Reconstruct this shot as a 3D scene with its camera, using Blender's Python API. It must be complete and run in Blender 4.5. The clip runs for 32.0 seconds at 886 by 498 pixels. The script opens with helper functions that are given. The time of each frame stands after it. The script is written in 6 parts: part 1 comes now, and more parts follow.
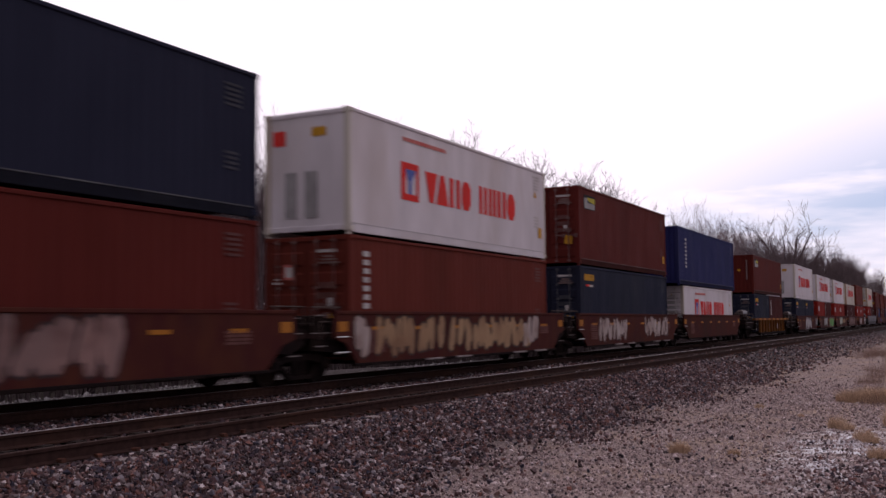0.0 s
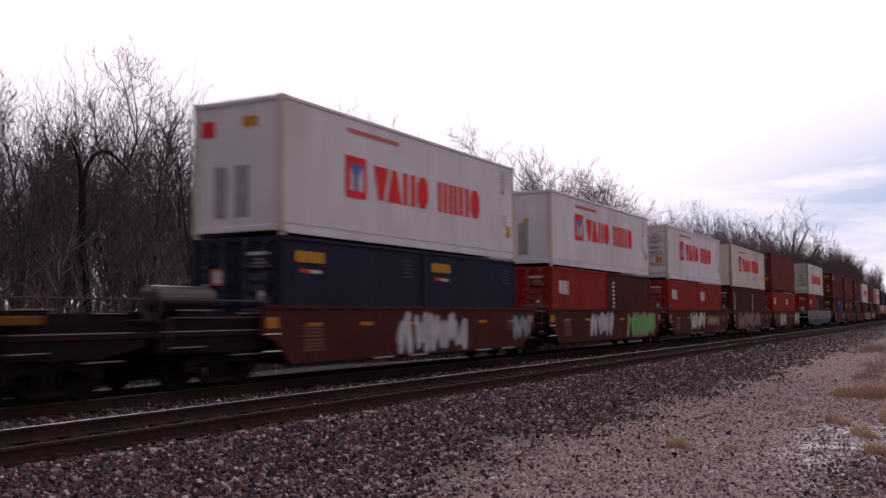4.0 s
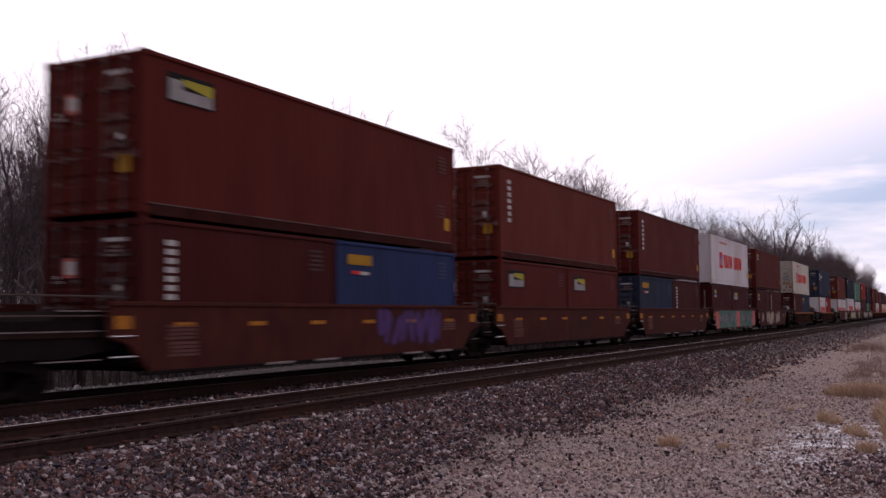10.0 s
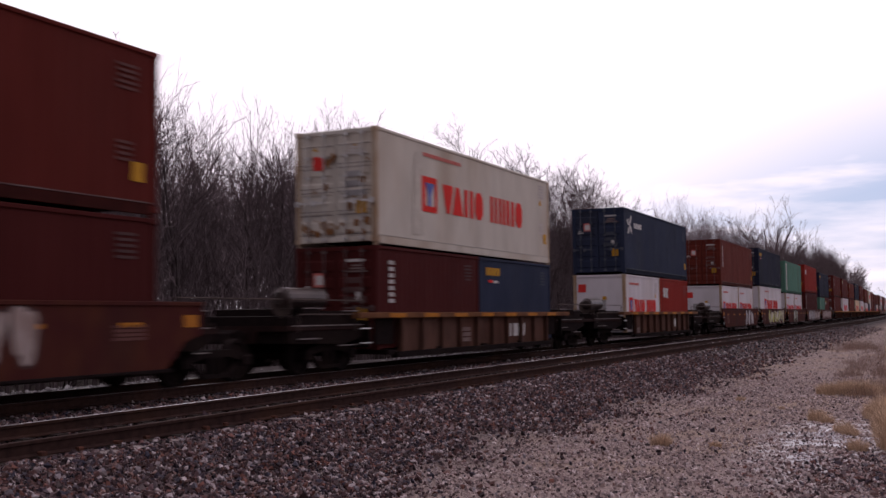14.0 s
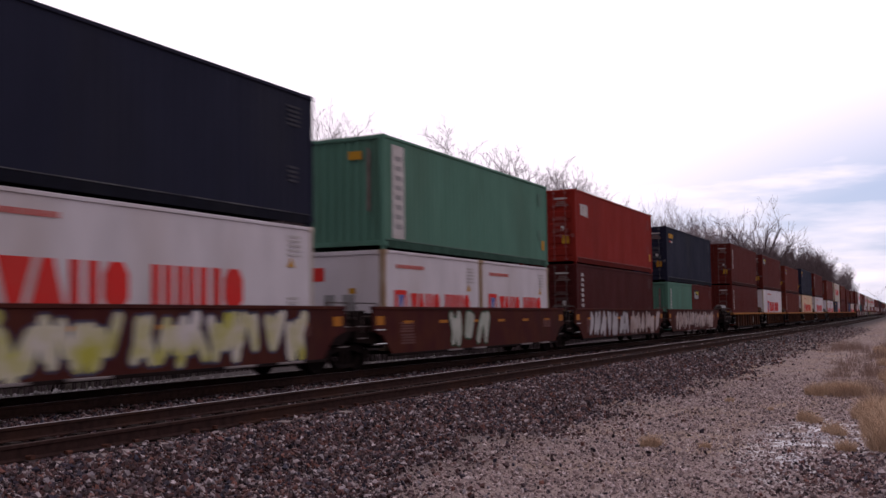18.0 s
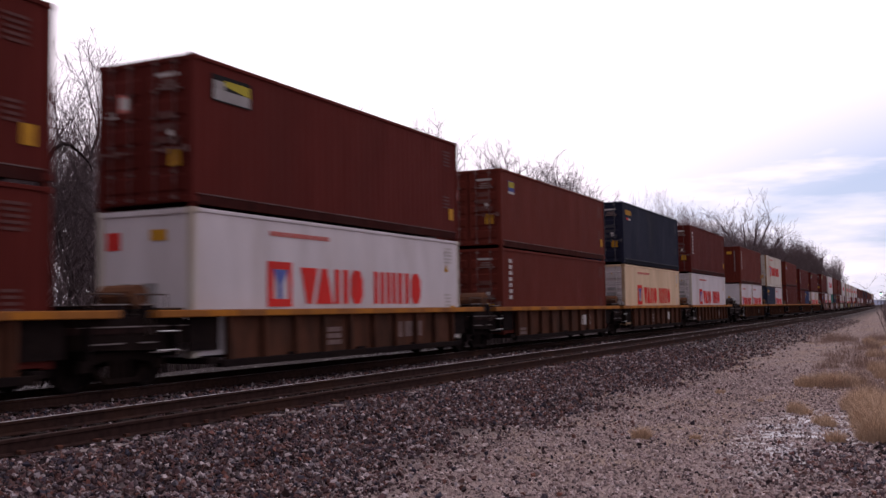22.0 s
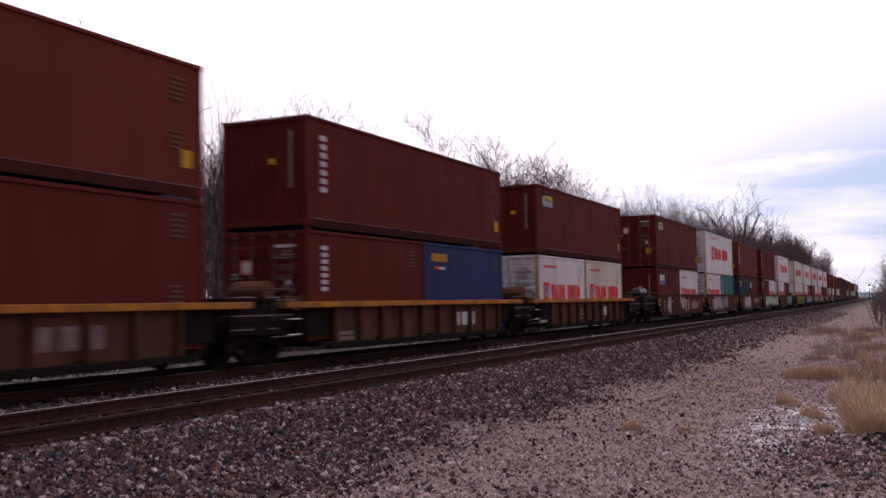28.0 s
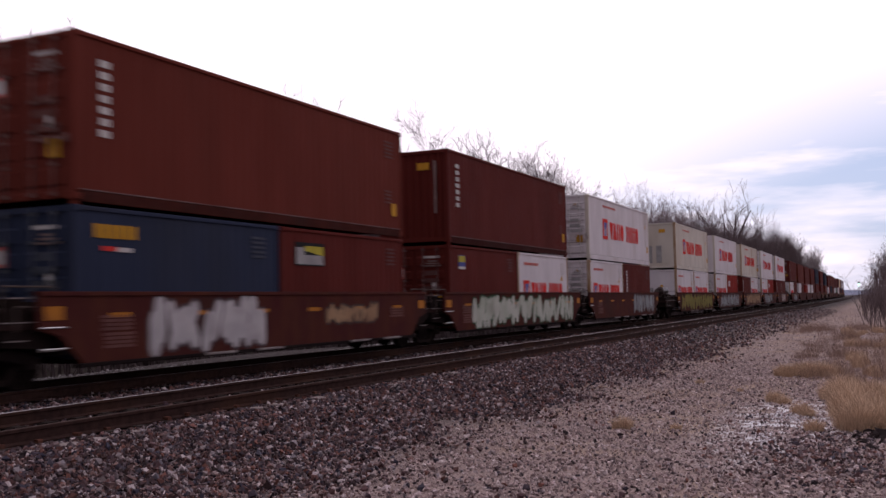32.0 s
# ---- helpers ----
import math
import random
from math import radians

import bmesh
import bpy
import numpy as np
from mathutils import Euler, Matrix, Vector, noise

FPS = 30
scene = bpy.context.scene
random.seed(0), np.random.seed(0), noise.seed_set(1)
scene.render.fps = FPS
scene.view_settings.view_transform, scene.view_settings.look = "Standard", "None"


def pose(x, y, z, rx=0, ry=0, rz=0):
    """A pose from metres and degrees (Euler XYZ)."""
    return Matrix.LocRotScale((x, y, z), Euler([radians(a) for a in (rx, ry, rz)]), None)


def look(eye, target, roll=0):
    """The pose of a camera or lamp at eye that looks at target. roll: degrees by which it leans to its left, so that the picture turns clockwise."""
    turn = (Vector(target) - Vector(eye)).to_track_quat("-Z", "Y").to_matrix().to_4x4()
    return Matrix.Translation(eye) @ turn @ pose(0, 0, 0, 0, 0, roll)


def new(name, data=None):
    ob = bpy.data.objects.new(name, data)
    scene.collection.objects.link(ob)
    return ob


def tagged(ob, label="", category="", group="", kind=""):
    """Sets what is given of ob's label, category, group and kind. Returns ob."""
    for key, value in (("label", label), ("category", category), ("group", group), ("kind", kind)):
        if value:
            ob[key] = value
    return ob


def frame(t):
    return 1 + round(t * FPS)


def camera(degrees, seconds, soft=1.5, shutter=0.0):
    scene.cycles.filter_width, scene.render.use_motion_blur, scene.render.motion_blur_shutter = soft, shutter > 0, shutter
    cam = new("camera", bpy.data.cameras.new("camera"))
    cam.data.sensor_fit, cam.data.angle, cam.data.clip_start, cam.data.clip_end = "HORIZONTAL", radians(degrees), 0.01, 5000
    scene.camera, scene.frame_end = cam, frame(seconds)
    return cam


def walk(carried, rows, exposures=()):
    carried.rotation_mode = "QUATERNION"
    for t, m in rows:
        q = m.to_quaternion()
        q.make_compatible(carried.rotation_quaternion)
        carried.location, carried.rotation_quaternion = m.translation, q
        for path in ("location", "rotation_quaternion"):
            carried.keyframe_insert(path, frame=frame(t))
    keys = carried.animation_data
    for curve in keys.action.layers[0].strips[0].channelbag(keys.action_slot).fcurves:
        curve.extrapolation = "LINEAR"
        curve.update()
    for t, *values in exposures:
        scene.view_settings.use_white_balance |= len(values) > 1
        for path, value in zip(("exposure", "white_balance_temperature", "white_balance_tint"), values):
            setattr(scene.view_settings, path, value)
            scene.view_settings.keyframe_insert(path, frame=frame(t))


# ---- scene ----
# seconds, yaw to the left of the track's line, pitch, lean (degrees)
TURNS = (
    (0.0, 27.59, 4.27, -0.64), (0.5, 27.79, 4.23, -0.71), (1.0, 27.85, 4.07, -0.86), (1.5, 27.85, 4.06, -0.91),
    (2.0, 27.84, 4.15, -0.90), (2.5, 27.78, 4.24, -0.68), (3.0, 27.72, 4.25, -0.64), (3.5, 27.59, 4.12, -0.68),
    (5.5, 27.21, 3.86, -0.41), (6.0, 27.28, 3.90, -0.42), (6.5, 27.34, 3.96, -0.08), (7.0, 27.44, 4.04, -0.26),
    (7.5, 27.53, 4.05, -0.51), (8.0, 27.56, 3.96, -0.39), (8.5, 27.56, 3.94, -0.56), (9.0, 27.47, 3.91, -0.38),
    (9.5, 27.31, 3.93, -0.63), (10.0, 27.09, 3.89, -0.52), (10.5, 27.01, 3.89, -0.67), (11.0, 26.96, 3.83, -0.66),
    (11.5, 26.91, 3.73, -0.70), (12.0, 26.84, 3.78, -0.59), (12.5, 26.74, 3.81, -0.63), (13.0, 26.69, 3.81, -0.57),
    (13.5, 26.63, 3.80, -0.65), (14.0, 26.63, 3.85, -0.58), (14.5, 26.59, 3.91, -0.52), (16.5, 26.36, 4.05, -0.50),
    (17.0, 26.21, 4.09, -0.49), (17.5, 26.12, 4.04, -0.50), (18.0, 26.03, 3.96, -0.75), (18.5, 25.86, 3.86, -0.72),
    (19.0, 25.71, 3.81, -0.56), (19.5, 25.60, 3.78, -0.55), (20.0, 25.56, 3.69, -0.68), (20.5, 25.55, 3.61, -0.79),
    (21.0, 25.55, 3.60, -0.78), (21.5, 25.51, 3.63, -0.94), (22.0, 25.51, 3.56, -0.96), (22.5, 25.49, 3.44, -0.98),
    (23.0, 25.33, 3.23, -0.96), (23.5, 25.14, 3.20, -0.72), (24.0, 25.03, 3.18, -0.70), (24.5, 25.03, 3.18, -0.94),
    (25.0, 25.03, 3.18, -0.96), (25.5, 25.03, 3.22, -1.18), (27.5, 25.00, 3.19, -0.88), (28.0, 24.96, 3.14, -1.03),
    (28.5, 24.92, 3.13, -0.98), (29.0, 24.92, 3.25, -0.86), (29.5, 24.84, 3.37, -0.95), (30.0, 24.77, 3.36, -1.06),
    (30.5, 24.69, 3.29, -1.03), (31.0, 24.63, 3.22, -1.13), (31.5, 24.53, 3.11, -1.19), (32.0, 24.44, 3.06, -1.20),
)

EYE = (0.0, 0.0, 1.28)          # metres over the rail's head; the track runs along y


def aim(yaw, pitch, lean):
    """The camera's pose on its tripod."""
    a, b = radians(yaw), radians(pitch)
    ahead = Vector((-math.sin(a) * math.cos(b), math.cos(a) * math.cos(b), math.sin(b)))
    return look(EYE, Vector(EYE) + ahead * 10.0, lean)


cam = camera(48.07, 32.0, soft=1.5, shutter=0.40)
walk(cam, [(t, aim(yaw, pitch, lean)) for t, yaw, pitch, lean in TURNS], [(0.0, -0.03, 6500, 22.5), (17.0, 0.0, 6500, 22.5), (22.0, 0.10, 6500, 22.5), (28.0, 0.13, 6500, 22.5), (30.5, 0.05, 6500, 22.5), (32.0, 0.05, 6500, 22.5)])

# ---- sky and sun ----
world = bpy.data.worlds.new("overcast_sky")
scene.world = world
world.use_nodes = True
wt = world.node_tree
wt.nodes.clear()


def wnode(kind, **values):
    n = wt.nodes.new(kind)
    for key, value in values.items():
        n.inputs[key.replace("_", " ")].default_value = value
    return n


w_out, w_bg = wnode("ShaderNodeOutputWorld"), wnode("ShaderNodeBackground")
sky = wt.nodes.new("ShaderNodeTexSky")
sky.sky_type, sky.sun_disc = "NISHITA", False
sky.sun_elevation, sky.sun_rotation = radians(30), radians(328)
co = wnode("ShaderNodeTexCoord")
squash = wnode("ShaderNodeMapping")
squash.inputs["Scale"].default_value = (1.8, 1.8, 11.0)
squash.inputs["Location"].default_value = (0.35, 0.1, 0.55)
banks = wnode("ShaderNodeTexNoise", Scale=2.4, Detail=5.0, Roughness=0.55)
cover = wt.nodes.new("ShaderNodeValToRGB")
cover.color_ramp.elements[0].position, cover.color_ramp.elements[1].position = 0.47, 0.72
# the cloud thins towards the track's far end
side = wnode("ShaderNodeVectorMath")
side.operation = "DOT_PRODUCT"
side.inputs[1].default_value = (0.22, 0.955, -0.9)
thin = wnode("ShaderNodeMapRange")
thin.inputs["From Min"].default_value, thin.inputs["From Max"].default_value = 0.735, 0.835
thin.inputs["To Min"].default_value, thin.inputs["To Max"].default_value = 1.0, 0.0
most = wnode("ShaderNodeMath")
most.operation = "MAXIMUM"
gain = wnode("ShaderNodeMix")
gain.data_type, gain.blend_type = "RGBA", "MULTIPLY"
gain.inputs[0].default_value = 1.0
gain.inputs[7].default_value = (0.075, 0.075, 0.08, 1)
grey = wnode("ShaderNodeMix")
grey.data_type = "RGBA"
grey.inputs[0].default_value = 0.72
grey.inputs[7].default_value = (0.47, 0.61, 0.85, 1)
mix = wnode("ShaderNodeMix")
mix.data_type = "RGBA"
mix.inputs[7].default_value = (1.10, 1.05, 1.10, 1)
link = wt.links.new
link(co.outputs["Generated"], squash.inputs["Vector"])
link(squash.outputs[0], banks.inputs["Vector"])
link(banks.outputs[0], cover.inputs[0])
link(co.outputs["Generated"], side.inputs[0])
link(side.outputs["Value"], thin.inputs["Value"])
link(cover.outputs[0], most.inputs[0])
link(thin.outputs[0], most.inputs[1])
link(sky.outputs[0], gain.inputs[6])
link(gain.outputs[2], grey.inputs[6])
link(grey.outputs[2], mix.inputs[6])
link(most.outputs[0], mix.inputs[0])
# thicker, darker cloud behind the camera than over the woods
lean = wnode("ShaderNodeVectorMath")
lean.operation = "DOT_PRODUCT"
lean.inputs[1].default_value = (-0.5, 0.8, 0.33)
depth = wnode("ShaderNodeMapRange")
depth.interpolation_type = "SMOOTHSTEP"
depth.inputs["From Min"].default_value, depth.inputs["From Max"].default_value = -0.75, 0.60
depth.inputs["To Min"].default_value, depth.inputs["To Max"].default_value = 0.24, 1.0
link(co.outputs["Generated"], lean.inputs[0])
link(lean.outputs["Value"], depth.inputs["Value"])
shade = wnode("ShaderNodeMix")
shade.data_type, shade.blend_type = "RGBA", "MULTIPLY"
shade.inputs[0].default_value = 1.0
link(mix.outputs[2], shade.inputs[6])
link(depth.outputs[0], shade.inputs[7])
link(shade.outputs[2], w_bg.inputs["Color"])
w_bg.inputs["Strength"].default_value = 1.0
link(w_bg.outputs[0], w_out.inputs[0])

sun = new("sun", bpy.data.lights.new("sun", "SUN"))
sun.data.energy, sun.data.angle, sun.data.color = 0.5, radians(30), (1.0, 0.96, 0.92)
sun.matrix_world = look((-50, 80, 55), (0, 0, 0))

# ---- materials ----
MATS = {}


def surface(name, base, other=None, rough=0.7, metal=0.0, grain=6.0, patch=0.6, streak=1.0, dirt=None, dirty=0.35,
            bump=0.15, bump_scale=40.0, island=0.0):
    """A painted, rusted or mineral surface: a base colour that drifts to another at a large and a fine scale, with dirt over it."""
    if name in MATS:
        return MATS[name]
    m = bpy.data.materials.new(name)
    m.use_nodes = True
    nt = m.node_tree
    bsdf = nt.nodes["Principled BSDF"]
    other = other or tuple(c * 0.72 for c in base)
    dirt = dirt or tuple(0.35 * c + 0.03 for c in base)

    def node(kind, **values):
        n = nt.nodes.new(kind)
        for key, value in values.items():
            n.inputs[key].default_value = value
        return n

    def join(a, b):
        nt.links.new(a, b)

    coords, info = node("ShaderNodeTexCoord"), node("ShaderNodeObjectInfo")
    shift = node("ShaderNodeVectorMath")
    shift.operation = "MULTIPLY_ADD"
    spread = node("ShaderNodeCombineXYZ")
    far = node("ShaderNodeMath")
    far.operation = "MULTIPLY"
    far.inputs[1].default_value = 57.0
    join(info.outputs["Random"], far.inputs[0])
    for axis in "XYZ":
        join(far.outputs[0], spread.inputs[axis])
    shift.inputs[1].default_value = (1.0, 1.0, streak)
    join(coords.outputs["Object"], shift.inputs[0])
    join(spread.outputs[0], shift.inputs[2])
    large, fine = node("ShaderNodeTexNoise", Scale=patch, Detail=4.0), node("ShaderNodeTexNoise", Scale=grain, Detail=5.0)
    join(shift.outputs[0], large.inputs["Vector"])
    join(shift.outputs[0], fine.inputs["Vector"])
    blend = node("ShaderNodeMix")
    blend.data_type = "RGBA"
    blend.inputs[6].default_value, blend.inputs[7].default_value = (*base, 1), (*other, 1)
    soft = node("ShaderNodeMapRange")
    soft.inputs["From Min"].default_value, soft.inputs["From Max"].default_value = 0.35, 0.68
    join(fine.outputs[0], soft.inputs["Value"])
    join(soft.outputs[0], blend.inputs[0])
    stain = node("ShaderNodeMix")
    stain.data_type = "RGBA"
    stain.inputs[7].default_value = (*dirt, 1)
    where = node("ShaderNodeMapRange")
    where.inputs["From Min"].default_value, where.inputs["From Max"].default_value = 0.5, 0.78
    where.inputs["To Max"].default_value = dirty
    join(large.outputs[0], where.inputs["Value"])
    join(where.outputs[0], stain.inputs[0])
    join(blend.outputs[2], stain.inputs[6])
    colour = stain.outputs[2]
    if island:
        geo, tone = node("ShaderNodeNewGeometry"), node("ShaderNodeHueSaturation")
        span = node("ShaderNodeMapRange")
        span.inputs["To Min"].default_value, span.inputs["To Max"].default_value = 1.0 - island, 1.0 + island
        join(geo.outputs["Random Per Island"], span.inputs["Value"])
        join(span.outputs[0], tone.inputs["Value"])
        join(colour, tone.inputs["Color"])
        colour = tone.outputs[0]
    join(colour, bsdf.inputs["Base Color"])
    bsdf.inputs["Metallic"].default_value = metal
    bsdf.inputs["Specular IOR Level"].default_value = 0.5 if metal > 0.4 else 0.015
    shine = node("ShaderNodeMapRange")
    shine.inputs["To Min"].default_value, shine.inputs["To Max"].default_value = max(0.05, rough - 0.12), min(1.0, rough + 0.15)
    join(fine.outputs[0], shine.inputs["Value"])
    join(shine.outputs[0], bsdf.inputs["Roughness"])
    if bump:
        relief, lumps = node("ShaderNodeBump", Strength=bump, Distance=0.02), node("ShaderNodeTexNoise", Scale=bump_scale, Detail=3.0)
        join(shift.outputs[0], lumps.inputs["Vector"])
        join(lumps.outputs[0], relief.inputs["Height"])
        join(relief.outputs[0], bsdf.inputs["Normal"])
    MATS[name] = m
    return m


PAINT, FADED, LIP, LOW_RAIL, GEAR = {}, {}, {}, {}, {}
for key, base, dirt in (
        ("white", (0.62, 0.58, 0.625), (0.38, 0.31, 0.28)), ("cream", (0.68, 0.51, 0.355), (0.38, 0.22, 0.115)),
        ("bone", (0.545, 0.505, 0.46), (0.28, 0.175, 0.10)), ("maroon", (0.104, 0.0200, 0.0165), (0.064, 0.016, 0.014)),
        ("wine", (0.068, 0.0150, 0.0145), (0.045, 0.013, 0.0125)),
        ("brown", (0.132, 0.0292, 0.0215), (0.085, 0.022, 0.016)), ("red", (0.250, 0.0235, 0.0170), (0.15, 0.022, 0.017)),
        ("navy", (0.022, 0.024, 0.044), (0.026, 0.026, 0.031)), ("blue", (0.024, 0.026, 0.100), (0.026, 0.028, 0.062)),
        ("slate", (0.030, 0.038, 0.070), (0.034, 0.034, 0.040)), ("cobalt", (0.030, 0.044, 0.120), (0.028, 0.034, 0.065)),
        ("green", (0.095, 0.215, 0.165), (0.07, 0.10, 0.075)), ("teal", (0.045, 0.16, 0.145), (0.045, 0.09, 0.075))):
    FADED[key] = surface("faded_marks_" + key, tuple(0.80 * c + 0.045 for c in base) if key not in ("white", "cream", "bone") else (0.53, 0.495, 0.505), rough=0.6, grain=5.0, bump=0.0)
    PAINT[key] = surface("paint_" + key, base, tuple(c * 0.86 for c in base), rough=0.55, grain=1.4, patch=0.45, streak=0.35,
                         dirt=dirt, dirty=0.55, bump=0.05, bump_scale=9.0)
    # bottom rail: the shade of the stacking gap put into a darker paint
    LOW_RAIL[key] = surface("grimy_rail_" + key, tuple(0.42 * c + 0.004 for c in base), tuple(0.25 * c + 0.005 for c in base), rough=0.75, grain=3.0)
    GEAR[key] = surface("worn_door_gear_" + key, tuple(0.7 * c + 0.095 for c in base), tuple(0.7 * c + 0.02 for c in base), rough=0.5, grain=6.0)
    # lip: the sky's glint put into a paler copy of the paint
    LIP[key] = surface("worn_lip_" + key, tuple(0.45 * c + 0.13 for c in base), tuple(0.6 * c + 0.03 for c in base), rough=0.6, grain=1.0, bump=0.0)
WELL_BROWN = surface("well_brown_paint", (0.058, 0.0158, 0.0160), (0.079, 0.0255, 0.0178), rough=0.7, grain=2.2, patch=0.5, streak=0.6,
                     dirt=(0.038, 0.022, 0.019), dirty=0.7)
WELL_RIB = surface("well_rusty_paint", (0.108, 0.045, 0.029), (0.055, 0.027, 0.020), rough=0.75, grain=2.4, patch=0.7, streak=0.5,
                   dirt=(0.05, 0.035, 0.03), dirty=0.8)
WELL_DULL = surface("well_dull_brown_paint", (0.105, 0.050, 0.038), (0.060, 0.030, 0.024), rough=0.75, grain=2.4, patch=0.7, streak=0.5, dirt=(0.16, 0.095, 0.08), dirty=0.6)
WELL_YELLOW = surface("well_yellow_paint", (0.195, 0.076, 0.021), (0.12, 0.045, 0.018), rough=0.65, grain=2.0, patch=0.6, dirt=(0.10, 0.06, 0.03), dirty=0.7)
CHORD = surface("chord_orange_paint", (0.36, 0.145, 0.035), (0.24, 0.095, 0.03), rough=0.6, grain=2.0, patch=0.8, dirt=(0.16, 0.08, 0.05), dirty=0.6)
CHORD_BROWN = surface("chord_brown_paint", (0.17, 0.075, 0.038), (0.11, 0.05, 0.028), rough=0.65, grain=2.0, patch=0.8, dirt=(0.09, 0.05, 0.04), dirty=0.6)
WELL_GREY = surface("well_grey_paint", (0.21, 0.205, 0.23), (0.16, 0.155, 0.175), rough=0.6, grain=1.6, patch=0.5, dirt=(0.08, 0.075, 0.08), dirty=0.7)
WELL_GREY_DARK = surface("well_dark_grey_paint", (0.085, 0.08, 0.088), (0.06, 0.057, 0.062), rough=0.65, grain=1.6, patch=0.5)
STEEL_DARK = surface("dark_grimy_steel", (0.017, 0.0115, 0.0115), (0.011, 0.008, 0.0085), rough=0.85, metal=0.0, grain=8.0, dirt=(0.024, 0.015, 0.011), dirty=0.6)
STEEL_BRIGHT = surface("worn_bright_steel", (0.55, 0.54, 0.55), (0.40, 0.38, 0.38), rough=0.35, metal=0.7, grain=12.0)
STEEL_DULL = surface("dull_painted_steel", (0.10, 0.075, 0.07), (0.06, 0.045, 0.042), rough=0.6, metal=0.0, grain=12.0)
GRIMY = surface("grimy_bottom_rail_paint", (0.030, 0.015, 0.014), (0.018, 0.011, 0.011), rough=0.8, grain=5.0)
POST_RUST = surface("rust_streaked_post", (0.42, 0.34, 0.27), (0.27, 0.155, 0.075), rough=0.7, grain=3.0, patch=1.2, streak=0.4, dirt=(0.20, 0.10, 0.05), dirty=0.8)
RUST_ORANGE = surface("fresh_orange_rust", (0.115, 0.048, 0.034), (0.06, 0.030, 0.025), rough=0.85, grain=14.0)
TIE_END = surface("bleached_tie_end", (0.30, 0.25, 0.245), (0.17, 0.14, 0.135), rough=0.9, grain=9.0, bump=0.4, bump_scale=25.0)
RAIL_DULL = surface("dull_rusty_rail_head", (0.070, 0.050, 0.046), (0.050, 0.034, 0.030), rough=0.75, grain=20.0, bump=0.03)
RAIL_SIDE = surface("rusty_rail_steel", (0.050, 0.027, 0.024), (0.031, 0.018, 0.0165), rough=0.8, metal=0.1, grain=10.0, dirt=(0.075, 0.035, 0.022), dirty=0.6)
RAIL_HEAD = surface("polished_rail_head", (0.56, 0.53, 0.54), (0.42, 0.39, 0.39), rough=0.58, metal=0.85, grain=20.0, bump=0.03)
TIE = surface("weathered_tie_timber", (0.045, 0.034, 0.031), (0.028, 0.022, 0.021), rough=0.9, grain=9.0, streak=1.0, bump=0.5, bump_scale=25.0)
YM_RED = surface("faded_red_lettering_paint", (0.66, 0.038, 0.034), (0.58, 0.05, 0.042), rough=0.6, grain=3.0, bump=0.0)
EMBLEM_BLUE = surface("emblem_blue_paint", (0.10, 0.14, 0.42), (0.12, 0.15, 0.38), rough=0.6, grain=3.0, bump=0.0)
PINK_TEXT = surface("small_red_lettering_paint", (0.50, 0.12, 0.11), (0.50, 0.18, 0.16), rough=0.6, grain=3.0, bump=0.0)
WHITE_MARK = surface("white_stencil_paint", (0.56, 0.54, 0.54), (0.45, 0.42, 0.42), rough=0.6, grain=5.0, bump=0.0)
PALE_MARK = surface("dulled_stencil_paint", (0.22, 0.16, 0.155), (0.15, 0.10, 0.095), rough=0.6, grain=5.0, bump=0.0)
YELLOW_MARK = surface("amber_marking", (0.52, 0.27, 0.03), (0.44, 0.22, 0.03), rough=0.5, grain=5.0, bump=0.0)
ORANGE_MARK = surface("orange_reflector", (0.46, 0.175, 0.025), (0.34, 0.13, 0.03), rough=0.5, grain=5.0, bump=0.0)
# pale steel with the light on upper edges put into its colour
PALE_STEEL = surface("dusty_pale_steel", (0.27, 0.235, 0.235), (0.16, 0.13, 0.13), rough=0.7, grain=5.0)
LIME_MARK = surface("lime_marking", (0.44, 0.38, 0.05), (0.36, 0.31, 0.05), rough=0.5, grain=5.0, bump=0.0)
BLACK_MARK = surface("black_marking", (0.02, 0.02, 0.022), rough=0.5, grain=5.0, bump=0.0)
BLUE_MARK = surface("blue_marking", (0.08, 0.10, 0.30), rough=0.5, grain=5.0, bump=0.0)
GREY_PATCH = surface("grey_machinery_panel", (0.33, 0.32, 0.33), (0.25, 0.24, 0.25), rough=0.6, grain=3.0, bump=0.0)
RUST = surface("rust_stained_steel", (0.15, 0.066, 0.036), (0.085, 0.042, 0.028), rough=0.8, grain=4.0, dirt=(0.08, 0.05, 0.04), dirty=0.6)
RESERVOIR = surface("smooth_dark_reservoir_paint", (0.050, 0.030, 0.028), (0.032, 0.020, 0.020), rough=0.42, metal=0.45, grain=3.0, bump=0.0)
BARK = surface("grey_brown_bark", (0.085, 0.066, 0.069), (0.056, 0.045, 0.047), rough=0.95, grain=5.0, streak=0.4, bump=0.4, bump_scale=18.0)
RUST_STREAK = surface("orange_rust_bloom", (0.25, 0.125, 0.055), (0.17, 0.075, 0.035), rough=0.8, grain=6.0, bump=0.0)
# shade of the door grooves, put into a dark strip colour
SEAM = surface("grimy_seam", (0.13, 0.12, 0.135), (0.20, 0.18, 0.19), rough=0.8, grain=5.0, bump=0.0)
STAIN = surface("brown_rust_stain", (0.34, 0.26, 0.20), (0.46, 0.39, 0.33), rough=0.7, grain=6.0, bump=0.0)
STAIN_PALE = surface("grey_run_off_stain", (0.46, 0.42, 0.38), (0.54, 0.50, 0.46), rough=0.7, grain=5.0, bump=0.0)
# far stems: haze and light from behind put into a paler colour than BARK
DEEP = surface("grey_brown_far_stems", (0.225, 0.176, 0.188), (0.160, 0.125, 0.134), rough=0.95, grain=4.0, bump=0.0)
